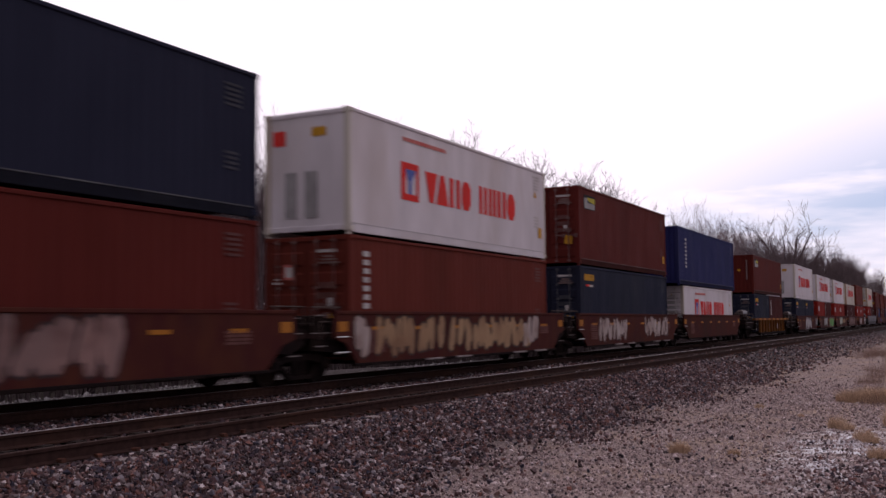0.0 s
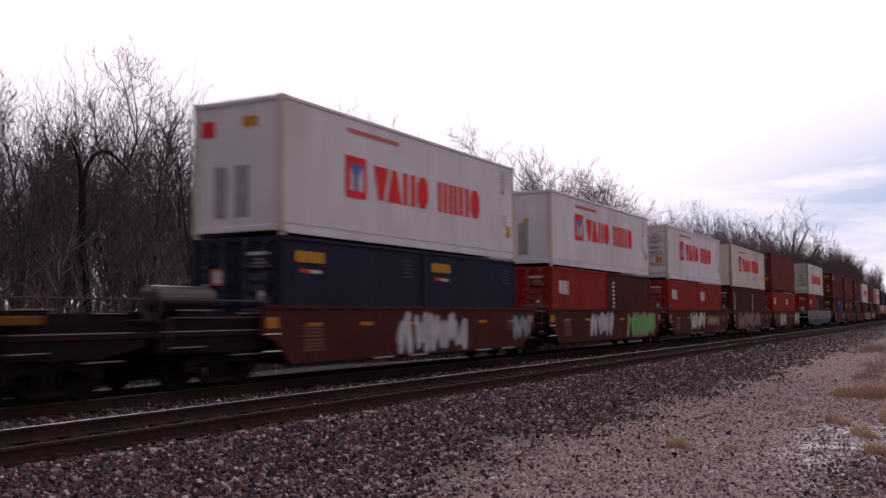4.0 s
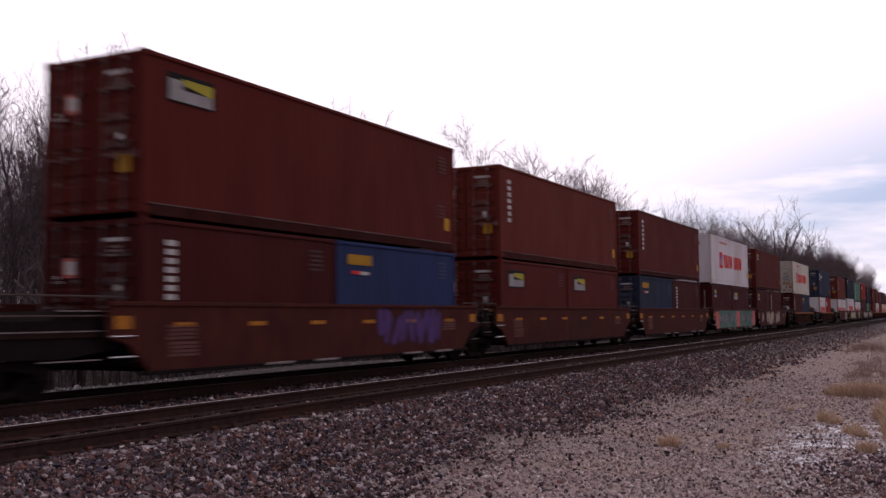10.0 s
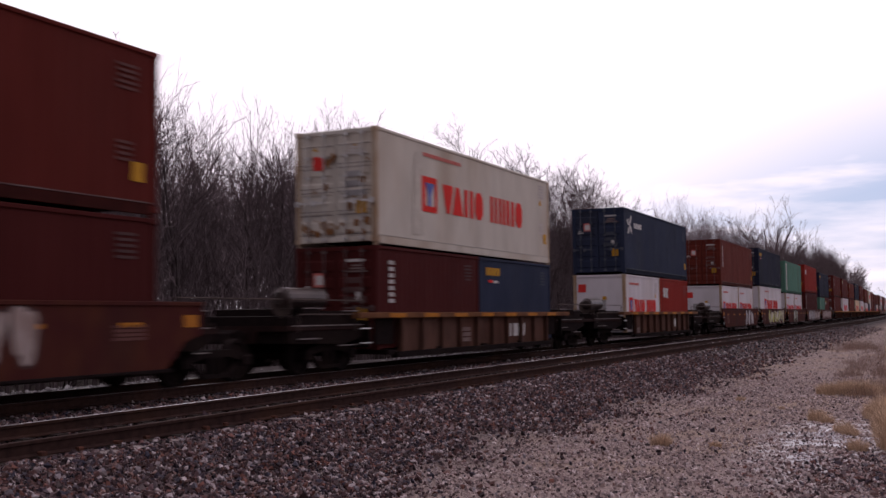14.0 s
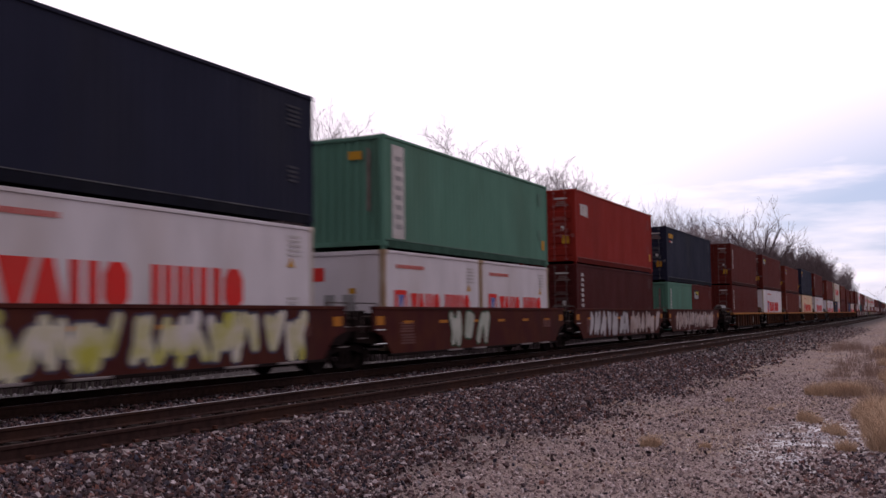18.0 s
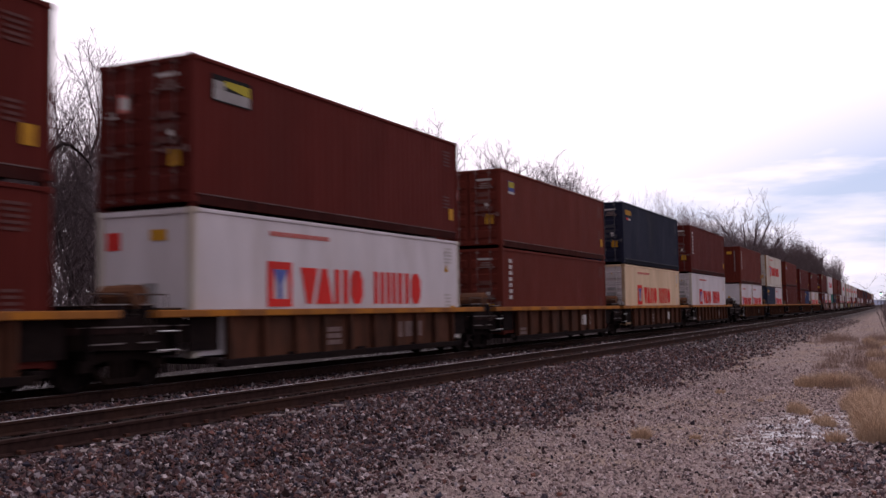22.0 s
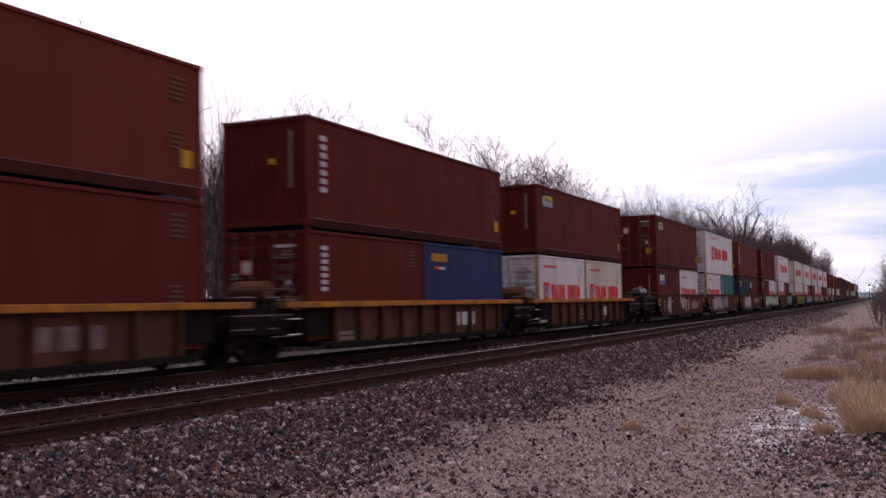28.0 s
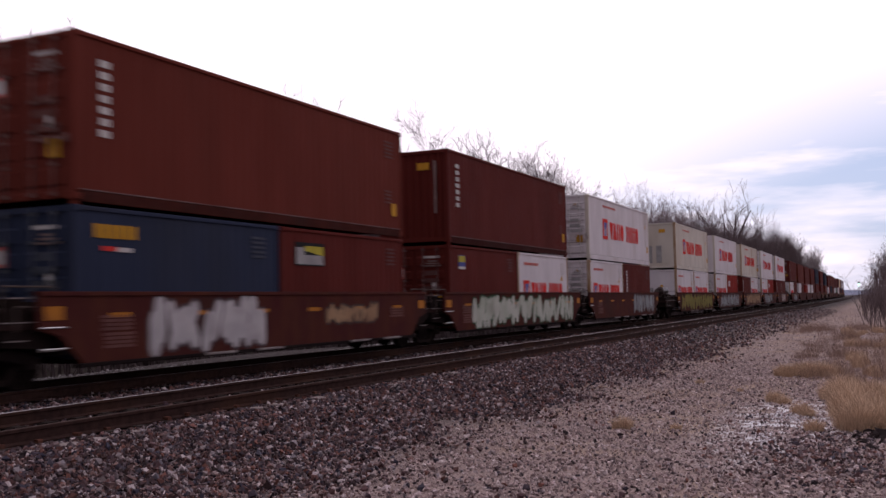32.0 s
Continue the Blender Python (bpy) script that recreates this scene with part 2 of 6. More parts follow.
DEADWOOD = surface("dark_dead_wood", (0.035, 0.026, 0.027), (0.022, 0.017, 0.018), rough=0.95, grain=5.0, streak=0.4, bump=0.6, bump_scale=14.0)
CROWN = surface("dark_bare_branches", (0.118, 0.090, 0.097), (0.080, 0.061, 0.067), rough=0.95, grain=3.0, bump=0.0)
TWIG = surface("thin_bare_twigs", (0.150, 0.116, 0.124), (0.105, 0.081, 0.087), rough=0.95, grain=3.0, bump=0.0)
BRUSH = surface("dark_bare_brush", (0.130, 0.100, 0.106), (0.086, 0.066, 0.071), rough=0.95, grain=3.0, bump=0.0)
STRAW = surface("dry_straw_grass", (0.62, 0.455, 0.33), (0.45, 0.325, 0.24), rough=0.85, grain=12.0, bump=0.0, island=0.30)
STALK = surface("dry_brown_weed_stalks", (0.34, 0.235, 0.195), (0.24, 0.165, 0.14), rough=0.9, grain=12.0, bump=0.0, island=0.35)


def stones(name, tones, rough=0.92):
    """Broken stone: each piece takes one of several tones, with grain and a dusty upper face."""
    m = bpy.data.materials.new(name)
    m.use_nodes = True
    nt = m.node_tree
    bsdf = nt.nodes["Principled BSDF"]
    bsdf.inputs["Roughness"].default_value, bsdf.inputs["Specular IOR Level"].default_value = rough, 0.15
    geo, ramp = nt.nodes.new("ShaderNodeNewGeometry"), nt.nodes.new("ShaderNodeValToRGB")
    band = ramp.color_ramp
    band.interpolation = "LINEAR"
    while len(band.elements) < len(tones):
        band.elements.new(0.5)
    for i, (element, tone) in enumerate(zip(band.elements, tones)):
        element.position, element.color = i / (len(tones) - 1), (*tone, 1)
    nt.links.new(geo.outputs["Random Per Island"], ramp.inputs[0])
    coords, grain = nt.nodes.new("ShaderNodeTexCoord"), nt.nodes.new("ShaderNodeTexNoise")
    grain.inputs["Scale"].default_value = 70.0
    nt.links.new(coords.outputs["Object"], grain.inputs["Vector"])
    tone = nt.nodes.new("ShaderNodeHueSaturation")
    span = nt.nodes.new("ShaderNodeMapRange")
    span.inputs["To Min"].default_value, span.inputs["To Max"].default_value = 0.55, 1.45
    nt.links.new(grain.outputs[0], span.inputs["Value"])
    nt.links.new(span.outputs[0], tone.inputs["Value"])
    nt.links.new(ramp.outputs[0], tone.inputs["Color"])
    nt.links.new(tone.outputs[0], bsdf.inputs["Base Color"])
    return m


STONE = stones("crushed_granite_ballast", ((0.010, 0.008, 0.013), (0.133, 0.071, 0.070), (0.025, 0.024, 0.039), (0.223, 0.133, 0.122), (0.041, 0.025, 0.026), (0.482, 0.404, 0.414), (0.050, 0.049, 0.071), (0.187, 0.081, 0.066), (0.014, 0.011, 0.014), (0.094, 0.062, 0.065), (0.028, 0.027, 0.043), (0.276, 0.207, 0.211)))
PEBBLE = stones("pale_crushed_stone", ((0.104, 0.075, 0.080), (0.437, 0.335, 0.330), (0.266, 0.197, 0.195), (0.627, 0.53, 0.53), (0.190, 0.138, 0.140), (0.475, 0.365, 0.350), (0.055, 0.044, 0.052), (0.361, 0.280, 0.275)))
PALE_STONE = stones("light_grey_ballast", ((0.20, 0.19, 0.20), (0.36, 0.34, 0.35), (0.28, 0.26, 0.27), (0.48, 0.46, 0.47)))


UNDER = (0.074, 0.0215, 0.018)
SPRAY, SPRAY_LINE = {}, {}
for key, words, fill, second, line, fade in (
        ("silver", "silver", (0.46, 0.43, 0.45), (0.32, 0.30, 0.32), (0.095, 0.075, 0.084), 0.35),
        ("white", "white", (0.44, 0.37, 0.36), (0.30, 0.22, 0.205), (0.075, 0.042, 0.041), 0.5),
        ("tan", "tan", (0.36, 0.23, 0.14), (0.27, 0.16, 0.10), (0.075, 0.055, 0.048), 0.45),
        ("pink", "pink_grey", (0.27, 0.165, 0.155), (0.18, 0.12, 0.118), (0.050, 0.034, 0.036), 0.5),
        ("teal", "teal", (0.080, 0.165, 0.130), (0.125, 0.215, 0.180), (0.035, 0.070, 0.068), 0.25),
        ("coral", "coral", (0.56, 0.150, 0.140), (0.46, 0.145, 0.130), (0.30, 0.075, 0.075), 0.2),
        ("lime", "green", (0.10, 0.29, 0.08), (0.16, 0.36, 0.13), (0.40, 0.075, 0.21), 0.2),
        ("black", "black_cream", (0.42, 0.34, 0.28), (0.30, 0.22, 0.18), (0.020, 0.019, 0.021), 0.4),
        ("yellow", "white_yellow", (0.60, 0.55, 0.55), (0.40, 0.38, 0.07), (0.080, 0.080, 0.125), 0.2),
        ("violet", "violet", (0.085, 0.045, 0.150), (0.11, 0.06, 0.18), (0.055, 0.028, 0.060), 0.4),
        ("olive", "olive", (0.16, 0.14, 0.04), (0.22, 0.18, 0.06), (0.07, 0.05, 0.02), 0.3),
        ("pale", "pale_blue_grey", (0.27, 0.29, 0.31), (0.20, 0.19, 0.20), (0.075, 0.056, 0.060), 0.5),
        ("greenwhite", "green_white", (0.46, 0.46, 0.42), (0.34, 0.37, 0.31), (0.035, 0.090, 0.050), 0.3)):
    SPRAY[key] = surface("sprayed_" + words, fill, second, rough=0.6, grain=1.3, patch=1.6, dirt=UNDER, dirty=fade, bump=0.0)
    SPRAY_LINE[key] = surface("sprayed_outline_" + words, line, tuple(0.7 * c + 0.012 for c in line), rough=0.6, grain=2.0, patch=1.6, dirt=UNDER, dirty=0.5, bump=0.0)

# ---- mesh building ----
class Form:
    """Collects faces for one mesh."""

    def __init__(self):
        self.v, self.f = [], []

    def face(self, *points):
        n = len(self.v)
        self.v.extend(points)
        self.f.append(tuple(range(n, n + len(points))))
        return self

    def box(self, x0, x1, y0, y1, z0, z1, cut=0.0):
        """A box, with its long edges bevelled by cut."""
        n = len(self.v)
        if cut <= 0:
            self.v.extend([(x, y, z) for x in (x0, x1) for y in (y0, y1) for z in (z0, z1)])
            for q in ((0, 1, 3, 2), (4, 6, 7, 5), (0, 4, 5, 1), (2, 3, 7, 6), (0, 2, 6, 4), (1, 5, 7, 3)):
                self.f.append(tuple(n + i for i in q))
            return self
        spans = (x1 - x0, y1 - y0, z1 - z0)
        axis = spans.index(max(spans))
        c = min(cut, 0.45 * sorted(spans)[0])
        lo, hi = [(x0, x1), (y0, y1), (z0, z1)][(axis + 1) % 3], [(x0, x1), (y0, y1), (z0, z1)][(axis + 2) % 3]
        ring = [(lo[0] + c, hi[0]), (lo[1] - c, hi[0]), (lo[1], hi[0] + c), (lo[1], hi[1] - c),
                (lo[1] - c, hi[1]), (lo[0] + c, hi[1]), (lo[0], hi[1] - c), (lo[0], hi[0] + c)]
        for end in ((x0, x1), (y0, y1), (z0, z1))[axis]:
            for a, b in ring:
                p = [0.0, 0.0, 0.0]
                p[axis], p[(axis + 1) % 3], p[(axis + 2) % 3] = end, a, b
                self.v.append(tuple(p))
        for i in range(8):
            self.f.append((n + i, n + (i + 1) % 8, n + 8 + (i + 1) % 8, n + 8 + i))
        self.f.append(tuple(n + i for i in range(7, -1, -1)))
        self.f.append(tuple(n + 8 + i for i in range(8)))
        return self

    def prism(self, outline, x0, x1):
        """An outline in (y, z) run from x0 to x1."""
        n, k = len(self.v), len(outline)
        self.v.extend([(x0, y, z) for y, z in outline] + [(x1, y, z) for y, z in outline])
        for i in range(k):
            self.f.append((n + i, n + (i + 1) % k, n + k + (i + 1) % k, n + k + i))
        self.f.append(tuple(n + i for i in range(k - 1, -1, -1)))
        self.f.append(tuple(n + k + i for i in range(k)))
        return self

    def tube(self, a, b, ra, rb=None, sides=8, caps=True):
        a, b = Vector(a), Vector(b)
        rb = ra if rb is None else rb
        along = (b - a).normalized()
        up = Vector((0, 0, 1)) if abs(along.z) < 0.9 else Vector((1, 0, 0))
        u = along.cross(up).normalized()
        w = along.cross(u)
        n = len(self.v)
        for p, r in ((a, ra), (b, rb)):
            for i in range(sides):
                t = 2 * math.pi * i / sides
                self.v.append(tuple(p + u * (r * math.cos(t)) + w * (r * math.sin(t))))
        for i in range(sides):
            self.f.append((n + i, n + (i + 1) % sides, n + sides + (i + 1) % sides, n + sides + i))
        if caps:
            self.f.append(tuple(n + i for i in range(sides - 1, -1, -1)))
            self.f.append(tuple(n + sides + i for i in range(sides)))
        return self

    def pipe(self, points, radii, sides=6):
        """A bent tapering limb: one ring at each point, joined."""
        n, count = len(self.v), len(points)
        for j, (p, r) in enumerate(zip(points, radii)):
            along = points[min(j + 1, count - 1)] - points[max(j - 1, 0)]
            side = along.cross(Vector((0.31, 0.95, 0.05)))
            side = (side if side.length > 1e-6 else Vector((1, 0, 0))).normalized()
            other = along.cross(side).normalized()
            for i in range(sides):
                t = 2 * math.pi * i / sides
                self.v.append(tuple(p + side * (r * math.cos(t)) + other * (r * math.sin(t))))
        for j in range(count - 1):
            for i in range(sides):
                k = (i + 1) % sides
                self.f.append((n + j * sides + i, n + j * sides + k, n + (j + 1) * sides + k, n + (j + 1) * sides + i))
        return self

    def mesh(self, name, material, smooth=False):
        me = bpy.data.meshes.new(name)
        me.from_pydata(self.v, [], self.f)
        me.materials.append(material)
        bm = bmesh.new()
        bm.from_mesh(me)
        bmesh.ops.recalc_face_normals(bm, faces=bm.faces)
        bm.to_mesh(me)
        bm.free()
        if smooth:
            me.shade_smooth()
        return me


SHARED = {}


def part(name, key, make, material, parent, at=(0, 0, 0), turn=0.0, label=""):
    """A mesh under a thing; parts with one key share one mesh."""
    full = (name, key, material.name)
    if full not in SHARED:
        SHARED[full] = make().mesh(name, material)
    ob = new(name, SHARED[full])
    ob.parent = parent
    ob.matrix_local = pose(*at, 0, 0, turn)
    if label:
        tagged(ob, label=label)
    return ob


# ---- the line of the track ----
BEND, EASE = 4.24e-5, 250.0


def drift(y):
    """How far the line has swung to the left at y."""
    if y <= 0:
        return 0.0
    return BEND * y * y if y < EASE else BEND * EASE * EASE + 2 * BEND * EASE * (y - EASE)


def heading(y):
    return math.degrees(2 * BEND * min(max(y, 0.0), EASE))

# ---- the ground ----
def level(u):
    """Height of the ground over its distance u across the line (0 at the camera, the tracks at negative u)."""
    pts = ((-400, -1.2), (-60, -1.2), (-24, -1.25), (-19.6, -1.1), (-17.4, -0.24), (-8.15, -0.22), (-7.75, -0.28), (-5.6, -0.60),
           (-4.6, -0.66), (-1.5, -0.62), (1.2, -0.75), (5, -1.1), (30, -1.3), (400, -1.3))
    for (a, za), (b, zb) in zip(pts, pts[1:]):
        if u <= b:
            return za + (zb - za) * (u - a) / (b - a)
    return pts[-1][1]


def rough(u, y):
    """Small unevenness of the shoulder and the path."""
    if not (-7.7 < u < 2 and 2 < y < 75):
        return 0.0
    fade = min(1.0, (u + 7.7) / 1.2, (75 - y) / 10)
    return fade * 0.03 * (noise.noise((u * 0.7, y * 0.7, 0.3)) + 0.5 * noise.noise((u * 2.1, y * 2.1, 4.3)))


def ground_material():
    m = bpy.data.materials.new("trackside_ground")
    m.use_nodes = True
    nt = m.node_tree
    bsdf = nt.nodes["Principled BSDF"]
    bsdf.inputs["Roughness"].default_value, bsdf.inputs["Specular IOR Level"].default_value = 0.95, 0.08

    def node(kind, **values):
        n = nt.nodes.new(kind)
        for key, value in values.items():
            n.inputs[key].default_value = value
        return n

    def blend(a, b, fac):
        n = node("ShaderNodeMix")
        n.data_type = "RGBA"
        for slot, value in ((6, a), (7, b), (0, fac)):
            if isinstance(value, tuple):
                n.inputs[slot].default_value = (*value, 1)
            else:
                nt.links.new(value, n.inputs[slot])
        return n.outputs[2]

    def ramp(value, lo, hi):
        n = node("ShaderNodeMapRange")
        n.inputs["From Min"].default_value, n.inputs["From Max"].default_value = lo, hi
        nt.links.new(value, n.inputs["Value"])
        return n.outputs[0]

    coords = node("ShaderNodeTexCoord")
    across = node("ShaderNodeAttribute")
    across.attribute_name = "across"
    grain = node("ShaderNodeTexNoise", Scale=28.0, Detail=6.0)
    lumps = node("ShaderNodeTexVoronoi", Scale=22.0)
    patchy = node("ShaderNodeTexNoise", Scale=0.55, Detail=5.0)
    for n in (grain, lumps, patchy):
        nt.links.new(coords.outputs["Object"], n.inputs["Vector"])
    wob = node("ShaderNodeMath")
    wob.operation = "MULTIPLY_ADD"
    wob.inputs[1].default_value = 1.5
    nt.links.new(patchy.outputs[0], wob.inputs[0])
    nt.links.new(across.outputs["Fac"], wob.inputs[2])
    u = wob.outputs[0]
    bed = blend((0.030, 0.024, 0.025), (0.085, 0.068, 0.070), ramp(grain.outputs[0], 0.35, 0.65))
    specks = node("ShaderNodeTexNoise", Scale=75.0, Detail=4.0)
    nt.links.new(coords.outputs["Object"], specks.inputs["Vector"])
    path = blend((0.20, 0.150, 0.140), (0.36, 0.280, 0.262), ramp(grain.outputs[0], 0.35, 0.65))
    path = blend((0.12, 0.080, 0.073), path, ramp(specks.outputs[0], 0.36, 0.52))
    tan = blend((0.22, 0.155, 0.120), (0.34, 0.25, 0.195), ramp(grain.outputs[0], 0.3, 0.7))
    path = blend(path, tan, ramp(patchy.outputs[0], 0.50, 0.66))
    litter = blend((0.030, 0.023, 0.021), (0.058, 0.044, 0.038), ramp(grain.outputs[0], 0.3, 0.7))
    colour = blend(bed, path, ramp(u, -6.6, -4.2))
    colour = blend(colour, tan, ramp(u, 0.2, 2.4))
    colour = blend(litter, colour, ramp(u, -18.4, -17.0))
    # frost left in the hollows of the path
    spot = node("ShaderNodeVectorMath")
    spot.operation = "MULTIPLY_ADD"
    spot.inputs[1].default_value, spot.inputs[2].default_value = (0.62, 0.15, 0.0), (0.99, -2.35, 0.0)
    nt.links.new(coords.outputs["Object"], spot.inputs[0])
    away = node("ShaderNodeVectorMath")
    away.operation = "LENGTH"
    nt.links.new(spot.outputs[0], away.inputs[0])
    bits = node("ShaderNodeTexNoise", Scale=3.2, Detail=6.0)
    nt.links.new(coords.outputs["Object"], bits.inputs["Vector"])
    frost = node("ShaderNodeMath")
    frost.operation = "MULTIPLY"
    nt.links.new(ramp(away.outputs["Value"], 0.75, 0.25), frost.inputs[0])
    nt.links.new(ramp(bits.outputs[0], 0.44, 0.54), frost.inputs[1])
    colour = blend(colour, (0.62, 0.62, 0.65), frost.outputs[0])
    nt.links.new(colour, bsdf.inputs["Base Color"])
    bump = node("ShaderNodeBump", Strength=0.7, Distance=0.03)
    nt.links.new(lumps.outputs["Distance"], bump.inputs["Height"])
    nt.links.new(bump.outputs[0], bsdf.inputs["Normal"])
    return m


def build_ground():
    us = [-400, -200, -120, -80, -60, -45, -35, -28, -24, -21, -18.6, -17.4, -16.2, -15, -12, -9.5, -8.15, -7.75]
    us += [-7.75 + 0.18 * i for i in range(1, 52)]
    us += [2.2, 3.2, 5, 8, 12, 20, 30, 60, 120, 240, 400]
    ys = [-150, -80, -40, -20, -10, -4, 0] + [0.25 * i for i in range(1, 120)] + [30 + 0.5 * i for i in range(20)] + [40 + 1.0 * i for i in range(35)]
    ys += [75 + 8 * i for i in range(20)] + [240, 300, 400, 550, 750, 1000, 1500, 2200, 3500]
    verts, across = [], []
    for y in ys:
        for u in us:
            z = level(u) + rough(u, y)
            if u < -17 or u > 1:
                z += 0.5 * noise.noise((u * 0.06, y * 0.06, 2.0)) * min(1, abs(u) / 40)
            verts.append((u - drift(y), y, z))
            across.append(u)
    k = len(us)
    faces = [(j * k + i, j * k + i + 1, (j + 1) * k + i + 1, (j + 1) * k + i) for j in range(len(ys) - 1) for i in range(k - 1)]
    me = bpy.data.meshes.new("ground")
    me.from_pydata(verts, [], faces)
    me.attributes.new("across", "FLOAT", "POINT").data.foreach_set("value", across)
    me.materials.append(ground_material())
    me.shade_smooth()
    return tagged(new("ground", me), "gravel shoulder, ballast bed and dry winter earth beside the railway", "ground", kind="structure")


build_ground()

# ---- tracks ----
NEAR_LINE, TRAIN_LINE = -9.52, -13.63


def rail_form(u, top):
    """A rail's profile run along the line; top: the head's running surface alone."""
    f = Form()
    if top:
        ring = [(-0.026, -0.003), (-0.020, 0.0), (0.006, 0.0), (0.014, -0.003)]
    else:
        ring = [(-0.036, -0.006), (-0.036, -0.038), (-0.009, -0.05), (-0.009, -0.145), (-0.07, -0.165), (-0.07, -0.18),
                (0.07, -0.18), (0.07, -0.165), (0.009, -0.145), (0.009, -0.05), (0.036, -0.038), (0.036, -0.006), (0.028, -0.003), (-0.028, -0.003)]
    ys = [-60, -20] + [8 * i for i in range(40)] + [330 + 40 * i for i in range(22)]
    n = len(ring)
    for y in ys:
        f.v.extend([(u + a - drift(y), y, b) for a, b in ring])
    for j in range(len(ys) - 1):
        for i in range(n - (1 if top else 0)):
            f.f.append((j * n + i, j * n + (i + 1) % n, (j + 1) * n + (i + 1) % n, (j + 1) * n + i))
    return f


def track(line, label):
    t = tagged(new("railway_track"), label, "railway track", kind="structure")
    for s in (-0.755, 0.755):
        r = part("rail", (line, s), lambda: rail_form(line + s, False), RAIL_SIDE, t)
        dull = line == NEAR_LINE and s > 0
        part("rail_head", (line, s), lambda: rail_form(line + s, True), RAIL_DULL if dull else RAIL_HEAD, r, label="dull rusty running surface" if dull else "worn running surface")
    return t


def tie_form():
    f = Form().box(-1.3, 1.3, -0.11, 0.11, -0.30, -0.182, 0.015)
    for s in (-0.755, 0.755):
        f.box(s - 0.17, s + 0.17, -0.09, 0.09, -0.182, -0.17)
    return f


near_track = track(NEAR_LINE, "empty railway track with rusty rails and timber ties")
train_track = track(TRAIN_LINE, "railway track that carries the freight train")
rng = random.Random(4)
for i in range(130):
    y = 3.0 + 0.52 * i
    tie = part("tie", "tie", tie_form, TIE, near_track, (NEAR_LINE - drift(y) + rng.uniform(-0.05, 0.05), y, rng.uniform(-0.012, 0.006)),
               heading(y) + rng.uniform(-0.6, 0.6))
gear, ends = Form(), Form()
for i in range(150):
    y = 3.0 + 0.52 * i
    u = NEAR_LINE + 0.755 - drift(y)
    if rng.random() < 0.75:
        a = y + rng.uniform(-0.06, 0.06)
        gear.box(u + 0.04, u + 0.10 + rng.uniform(0, 0.04), a - 0.035, a + 0.035, -0.20, -0.145 + rng.uniform(0, 0.02), 0.012)
    if rng.random() < 0.45:
        k = rng.uniform(0.08, 0.14)
        ends.box(u + 0.30 + rng.uniform(0, 0.15), u + 0.56, y - k, y + k, -0.30, -0.17 + rng.uniform(-0.02, 0.015), 0.015)
tagged(part("rail_anchors", "gear", lambda: gear, RUST_ORANGE, near_track, label="rust-orange rail anchors"), kind="stuff")
tagged(part("tie_ends", "ends", lambda: ends, TIE_END, near_track, label="bleached timber ends"), kind="stuff")
rest = Form()
for i in range(300):
    y = -6 + 0.55 * i
    rest.box(TRAIN_LINE - 1.3 - drift(y), TRAIN_LINE + 1.3 - drift(y), y - 0.11, y + 0.11, -0.30, -0.185)
for i in range(510):
    y = 70.6 + 0.55 * i
    rest.box(NEAR_LINE - 1.3 - drift(y), NEAR_LINE + 1.3 - drift(y), y - 0.11, y + 0.11, -0.30, -0.185)
ties = part("ties", "rest", lambda: rest, TIE, train_track)
tagged(ties, kind="stuff")


# ---- containers ----
WIDE = 2.438
HALF = WIDE / 2


def wall_form(length, tall, smooth):
    """A long side: corrugated sheet between the rails, or a nearly flat one with fine upright seams."""
    f = Form()
    a, b, z0, z1 = 0.10, length - 0.10, 0.16, tall - 0.07
    line = []
    if smooth:
        n = round((b - a) / 0.42)
        step = (b - a) / n
        for i in range(n):
            y = a + i * step
            line += [(0.0, y), (0.0, y + step * 0.90), (-0.0015, y + step * 0.93), (-0.0015, y + step * 0.98)]
        line.append((0.0, b))
    else:
        n = round((b - a) / 0.278)
        step = (b - a) / n
        for i in range(n):
            y = a + i * step
            line += [(0.0, y), (0.0, y + step * 0.26), (-0.014, y + step * 0.5), (-0.014, y + step * 0.76)]
        line.append((0.0, b))
    for x, y in line:
        f.v += [(x, y, z0), (x, y, z1)]
    for i in range(len(line) - 1):
        f.f.append((2 * i, 2 * i + 2, 2 * i + 3, 2 * i + 1))
    return f


def end_form(tall, smooth):
    """A blind end: corrugated or flat."""
    f = Form()
    n = 1 if smooth else 9
    step = (WIDE - 0.2) / n
    line = []
    for i in range(n):
        x = -HALF + 0.1 + i * step
        line += [(x, 0.03), (x + step * 0.3, 0.03)] + ([] if smooth else [(x + step * 0.5, 0.075), (x + step * 0.8, 0.075)])
    line.append((HALF - 0.1, 0.03))
    for x, y in line:
        f.v += [(x, y, 0.14), (x, y, tall - 0.1)]
    for i in range(len(line) - 1):
        f.f.append((2 * i, 2 * i + 2, 2 * i + 3, 2 * i + 1))
    return f


def post_form(tall, lock):
    """A corner post with its two cast corner fittings, with lifting holes' rims, and the lock on which a stacked one stands."""
    f = Form()
    if lock:
        f.box(-0.05, 0.05, 0.03, 0.14, -0.09, 0.0)
    f.box(-0.075, 0.075, 0.0, 0.11, 0.118, tall - 0.118, 0.015)
    for z0, z1 in ((0.0, 0.118), (tall - 0.118, tall)):
        f.box(-0.085, 0.087, -0.006, 0.172, z0, z1, 0.012)
        f.box(0.0875, 0.0885, 0.05, 0.12, z0 + 0.03, z1 - 0.03)
    return f


